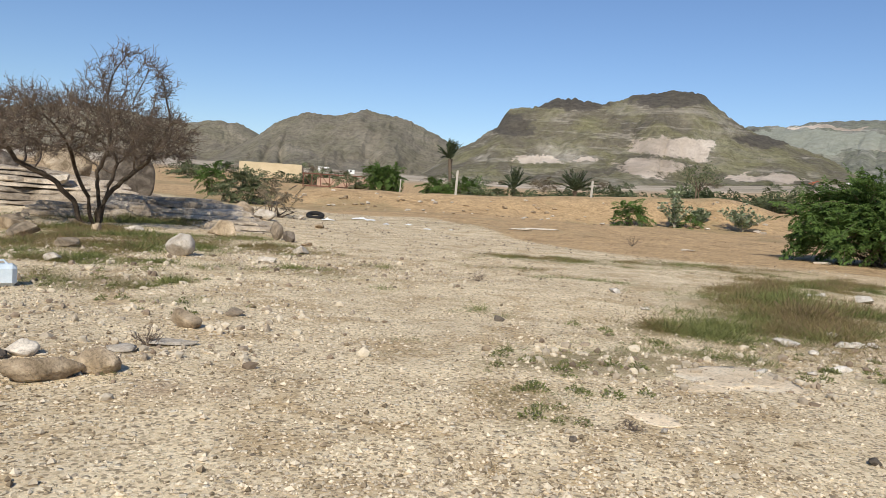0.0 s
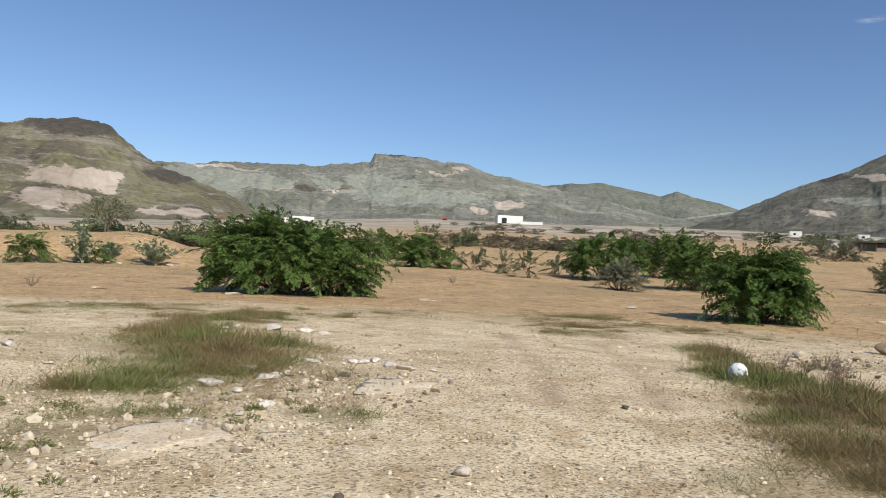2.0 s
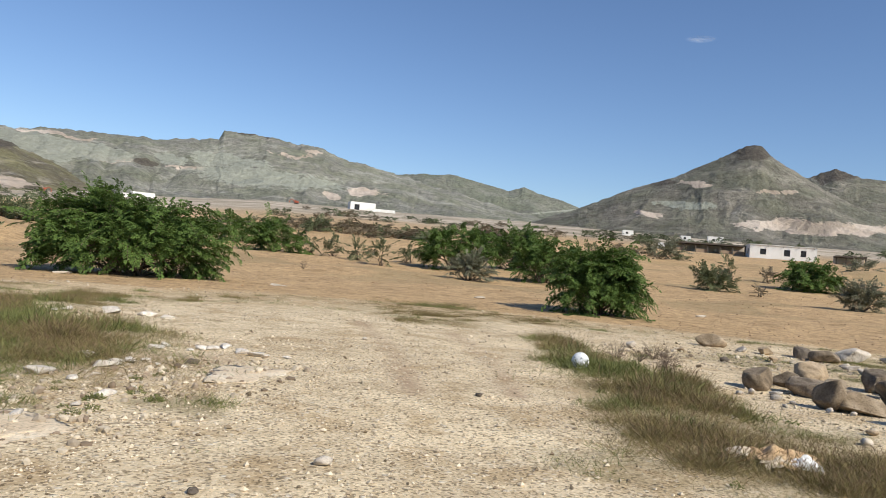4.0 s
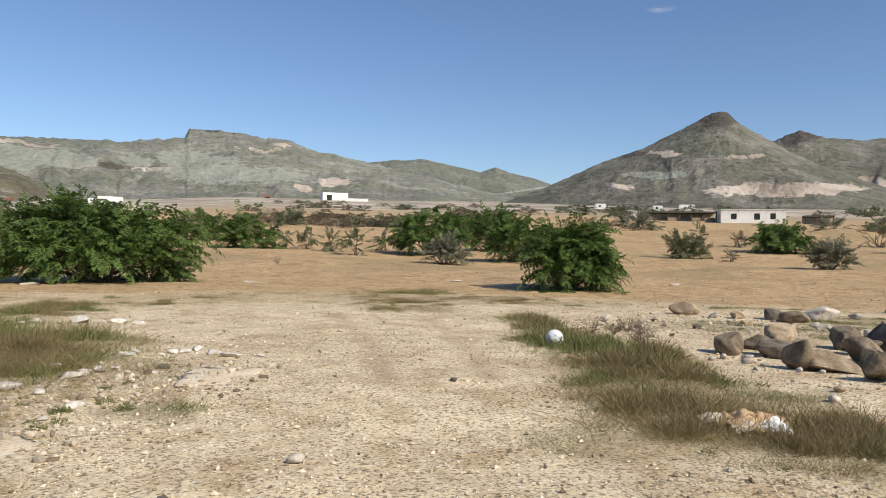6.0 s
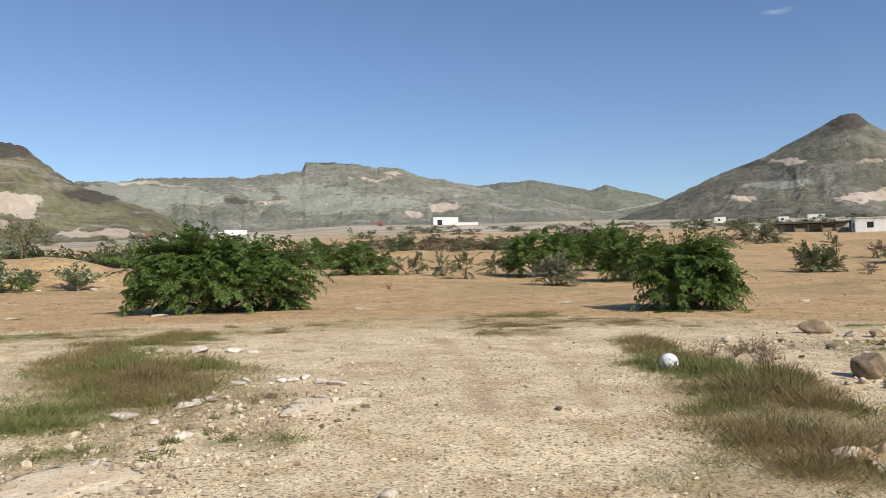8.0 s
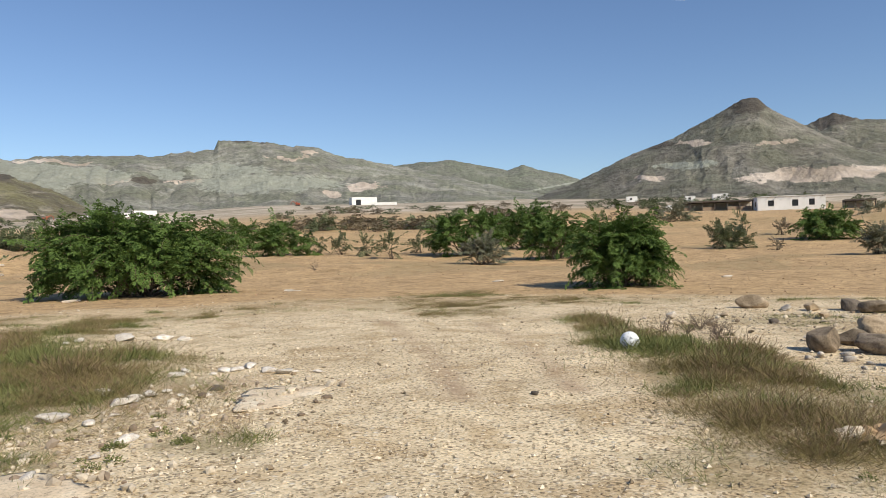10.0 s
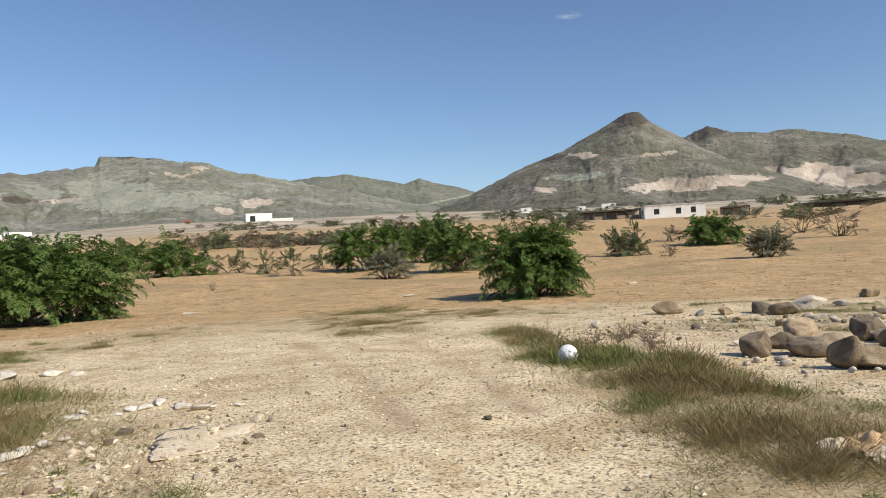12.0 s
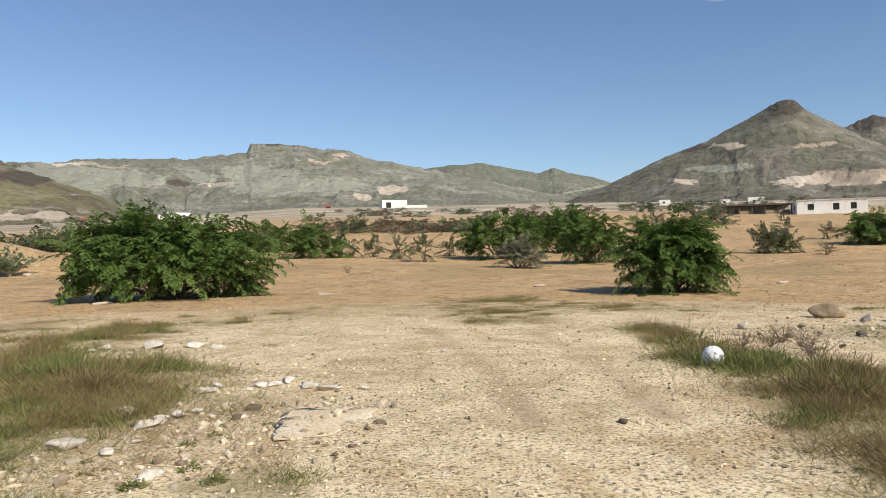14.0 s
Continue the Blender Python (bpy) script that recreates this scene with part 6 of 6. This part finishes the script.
flat_house("white_wall_yard", -38.9, 640, 2, 22.0, 12, 2.6, [], WHITE, "long low white yard building at the quarry")
for az, r, w, h in ((-21.2, 560, 16, 4.0), (-20.0, 570, 5, 3.0), (-17.5, 600, 12, 2.4), (-64.3, 420, 8, 3.4), (-62.2, 400, 5, 2.8), (-58.0, 430, 6, 3.0), (21.3, 420, 6, 3.0), (19.2, 430, 4, 2.4)):
    flat_house("far_building", az, r, 5, w, 5, h, [(w * 0.3, w * 0.3 + 1.2, 0.9, 2.0)], WHITE, "small far white building on the plain")


def digger(az, r, turn):
    t = thing("excavator", on_land(*polar(az, r)), az + turn, "small orange excavator far off at the quarry", "excavator")
    box_part("undercarriage", -2.2, 2.2, -1.4, 1.4, 0, 0.9, BLACK_RUBBER, t, bevel=0.2)
    box_part("body", -2.2, 1.6, -1.3, 1.3, 1.0, 2.6, ORANGE, t, bevel=0.15)
    box_part("cab", 0.4, 1.7, -1.2, 0.0, 2.61, 3.6, ORANGE, t, bevel=0.1)
    v, f = tubes([(np.array([[1.5, 0.4, 2.0], [4.0, 0.4, 4.4], [6.0, 0.4, 3.6]]), np.array([0.4, 0.35, 0.25])), (np.array([[6.0, 0.4, 3.7], [6.6, 0.4, 2.0], [6.3, 0.4, 0.8]]), np.array([0.28, 0.22, 0.4]))], 6)
    part("boom", mesh_of("boom", v, f, ORANGE), None, t)


digger(-14.8, 680, 10)
digger(-32.2, 740, 170)


# ---- things lying about ----
def ball():
    x, y, r = 9.17, 7.0, 0.125
    bm = bmesh.new()
    bmesh.ops.create_uvsphere(bm, u_segments=48, v_segments=32, radius=r)
    for p in bm.verts:
        d = p.co.normalized()
        groove = min(abs(d.x), abs(d.y), abs(d.z), abs(d.x - d.y) * 0.7, abs(d.x + d.z) * 0.7)
        k = 1 - 0.035 * math.exp(-(groove / 0.05) ** 2) - 0.07 * max(0, d.dot(Vector((0.4, -0.5, 0.6)).normalized()) - 0.8)
        p.co = d * r * k
    for q in bm.faces:
        q.smooth = True
    m, n, l, b = material("white_ball_skin", 0.45)
    spots = noise_node(n, l, 16, 5, 0.65, coords(n), 0.5)
    l.new(ramp(n, l, spots, [(0.36, (0.16, 0.18, 0.2)), (0.47, (0.72, 0.73, 0.74)), (1.0, (0.84, 0.84, 0.83))]), b.inputs["Base Color"])
    bump(n, l, b, spots, 0.4, 0.004)
    ob = part("ball", bm, m)
    ob.matrix_basis = pose(x, y, float(land(x, y)) + r - 0.012, 20, 35, 10)
    tagged(ob, "white scuffed ball with grey stains beside the grass", "ball")


ball()


def crumpled(w, d, h, seed, mat, fold=2.2):
    """A stiff crumpled sheet, thick enough to have two sides."""
    n = 34
    u, v = np.meshgrid(np.linspace(-1, 1, n), np.linspace(-1, 1, n), indexing="ij")
    a = np.abs(fbm(u * fold * 0.5 + seed, v * fold * 0.5, 0, 3, seed) - 0.5) * 2
    b = np.abs(fbm(u * fold + 9, v * fold + seed, 0, 3, seed + 3) - 0.5) * 2
    edge = 1 - 0.28 * fbm(np.arctan2(v, u) * 1.6 + 5, 0.0, 0, 3, seed + 6)
    rim = np.sqrt(u ** 2 + v ** 2)
    dome = np.clip(1 - rim ** 2 * 0.55, 0, 1)
    z = h * (0.12 + 0.75 * dome * (0.45 + 0.8 * a) + 0.16 * (b - 0.3))
    x, y = u * w / 2 * edge + 0.06 * w * (b - 0.4), v * d / 2 * edge + 0.06 * d * (a - 0.4)
    top = np.stack([x, y, np.maximum(z, 0.008)], -1).reshape(-1, 3)
    i, j = np.meshgrid(np.arange(n - 1), np.arange(n - 1), indexing="ij")
    q = np.stack([i * n + j, (i + 1) * n + j, (i + 1) * n + j + 1, i * n + j + 1], -1).reshape(-1, 4)
    low = top - [0, 0, 0.006]
    return mesh_of("sheet", np.concatenate([top, low]), np.concatenate([q, q[:, ::-1] + n * n]), mat)


SACK = plain_mat("tan_sackcloth", (0.42, 0.27, 0.14), (0.62, 0.46, 0.28), 7, 0.85, 0.01)
SACK_PALE = plain_mat("pale_sackcloth", (0.55, 0.45, 0.32), (0.72, 0.64, 0.52), 7, 0.85, 0.01)
WHITE_PLASTIC = plain_mat("white_plastic_film", (0.68, 0.68, 0.66), (0.84, 0.84, 0.83), 6, 0.5, 0.01)


def torn_sack(x, y, turn):
    t = thing("torn_sack", on_land(x, y), turn, "torn crumpled tan sack with a white plastic flap on grass", "litter")
    for dx, dy, w, d, h, s, rz, mat, lab in ((-0.22, 0.04, 0.3, 0.22, 0.12, 3, 20, SACK_PALE, "pale crumpled cloth end"), (0.0, 0.0, 0.42, 0.32, 0.16, 5, -10, SACK, ""), (0.12, 0.12, 0.46, 0.2, 0.17, 8, 15, SACK, ""), (0.22, -0.05, 0.28, 0.22, 0.13, 11, 5, WHITE_PLASTIC, "white crumpled plastic flap"), (0.04, -0.12, 0.3, 0.16, 0.10, 14, 30, SACK_PALE, "pale crumpled cloth end")):
        p = part("sheet", crumpled(w * 1.1, d * 1.1, h * 1.2, s, mat), None, t, lab)
        p.matrix_basis = pose(dx, dy, 0, 0, 0, rz)


torn_sack(6.42, 3.2, -68)


def jerrycan(x, y, turn):
    t = thing("jerrycan", on_land(x, y), turn, "pale blue-white plastic canister lying on gravel", "canister")
    m = plain_mat("pale_blue_plastic", (0.5, 0.58, 0.64), (0.66, 0.73, 0.78), 5, 0.4)
    box_part("body", -0.2, 0.2, -0.14, 0.14, 0.0, 0.27, m, t, bevel=0.05)
    v, f = tubes([(np.array([[-0.23, 0, 0.2], [-0.27, 0, 0.2]]), np.array([0.03, 0.03]))], 12)
    part("cap", mesh_of("cap", v, f, WHITE_PLASTIC), None, t)
    v, f = tubes([(np.array([[-0.1, 0, 0.26], [-0.08, 0, 0.31], [0.06, 0, 0.31], [0.1, 0, 0.26]]), np.full(4, 0.014))], 8)
    part("handle", mesh_of("handle", v, f, m), None, t)


jerrycan(-6.6, 7.55, 42)


def tyre(x, y):
    bm = bmesh.new()
    R, r, n, m = 0.33, 0.11, 32, 12
    ring = [[bm.verts.new(((R + r * math.cos(q * 2 * math.pi / m)) * math.cos(p * 2 * math.pi / n), (R + r * math.cos(q * 2 * math.pi / m)) * math.sin(p * 2 * math.pi / n), 0.85 * r * math.sin(q * 2 * math.pi / m) * (1.0 + 0.08 * (p % 2)))) for q in range(m)] for p in range(n)]
    for p in range(n):
        for q in range(m):
            bm.faces.new((ring[p][q], ring[(p + 1) % n][q], ring[(p + 1) % n][(q + 1) % m], ring[p][(q + 1) % m]))
    ob = part("tyre", bm, BLACK_RUBBER)
    ob.matrix_basis = pose(*on_land(x, y, -0.12), 18, 0, 20)
    tagged(ob, "old black tyre lying on stones", "tyre")


tyre(-12.6, 32.6)
for k, (x, y, w) in enumerate(((-10.9, 34.2, 0.9), (-10.2, 33.6, 0.7), (-8.9, 32.0, 0.6), (-8.0, 32.6, 0.5), (-6.6, 30.3, 0.4), (-11.6, 31.6, 0.7), (-5.6, 30.6, 0.35))):
    p = part("plastic_sheet", crumpled(w, w * 0.5, 0.22 * w, 30 + k, WHITE_PLASTIC))
    p.matrix_basis = pose(*on_land(x, y), 0, 0, 20 + 40 * k)
    tagged(p, "crumpled white plastic litter on gravel", "litter", "white litter at the field edge")
for k, (x, y, w, d, rz) in enumerate(((-2.0, 36.2, 2.2, 0.35, 4), (3.9, 28.8, 0.75, 0.25, -6), (14.6, 24.2, 0.7, 0.28, -30), (7.9, 26.4, 0.7, 0.3, 10), (-3.0, 34.4, 1.2, 0.3, 0), (22.0, 21.0, 0.5, 0.3, -40), (27.0, 14.0, 0.5, 0.25, -50))):
    stone(x, y, w, d, 0.12, 500 + k, "flat pale stone lying on ochre soil", STONE_PALE, rz, group="flat stones in the field", name="flat_stone")
rng = np.random.default_rng(8)
for k in range(110):
    az = rng.uniform(-13, 24)
    x, y = polar(az, rng.uniform(49, 58))
    s = rng.uniform(0.1, 0.4)
    stone(x, y, s * 1.3, s, s * 0.6, 520 + k % 9, "pale stone tumbled down the soil bank", (STONE_PALE, STONE_TAN)[k % 2], rng.uniform(0, 360), group="stones on the soil bank", name="small_stone")


def cloud():
    n = 26
    u, v = np.meshgrid(np.linspace(-1, 1, n), np.linspace(-1, 1, n), indexing="ij")
    k = np.clip(1 - u ** 2 - v ** 2, 0, 1)
    z = 6 * k * (0.4 + fbm(u * 3, v * 3, 0, 3, 3))
    pts = np.stack([u * 52, z, v * 14 + u * 4 * np.sin(u * 2)], -1).reshape(-1, 3)
    i, j = np.meshgrid(np.arange(n - 1), np.arange(n - 1), indexing="ij")
    q = np.stack([i * n + j, (i + 1) * n + j, (i + 1) * n + j + 1, i * n + j + 1], -1).reshape(-1, 4)
    m, nn, l, b = material("thin_cloud", 1.0)
    c = coords(nn)
    b.inputs["Base Color"].default_value = (0.9, 0.9, 0.9, 1)
    sc = nn.new("ShaderNodeVectorMath")
    sc.operation = "MULTIPLY"
    sc.inputs[1].default_value = (1 / 52, 0, 1 / 14)
    l.new(c, sc.inputs[0])
    ln = nn.new("ShaderNodeVectorMath")
    ln.operation = "LENGTH"
    l.new(sc.outputs[0], ln.inputs[0])
    body = arith(nn, l, "MULTIPLY", ramp(nn, l, ln.outputs["Value"], [(0.0, (1,)), (1.0, (0,))]), noise_node(nn, l, 0.05, 6, 0.6, c))
    l.new(arith(nn, l, "MULTIPLY", body, 0.42), b.inputs["Alpha"])
    ob = part("backdrop_cloud", mesh_of("cloud", pts, q, m, flat=False))
    x, y = polar(-62.3, 2500)
    ob.matrix_basis = pose(x, y, 2500 * math.tan(radians(17.7)), 0, 0, -62.3)
    tagged(ob, "tiny thin white cloud in a clear sky", "cloud", kind="structure")


cloud()
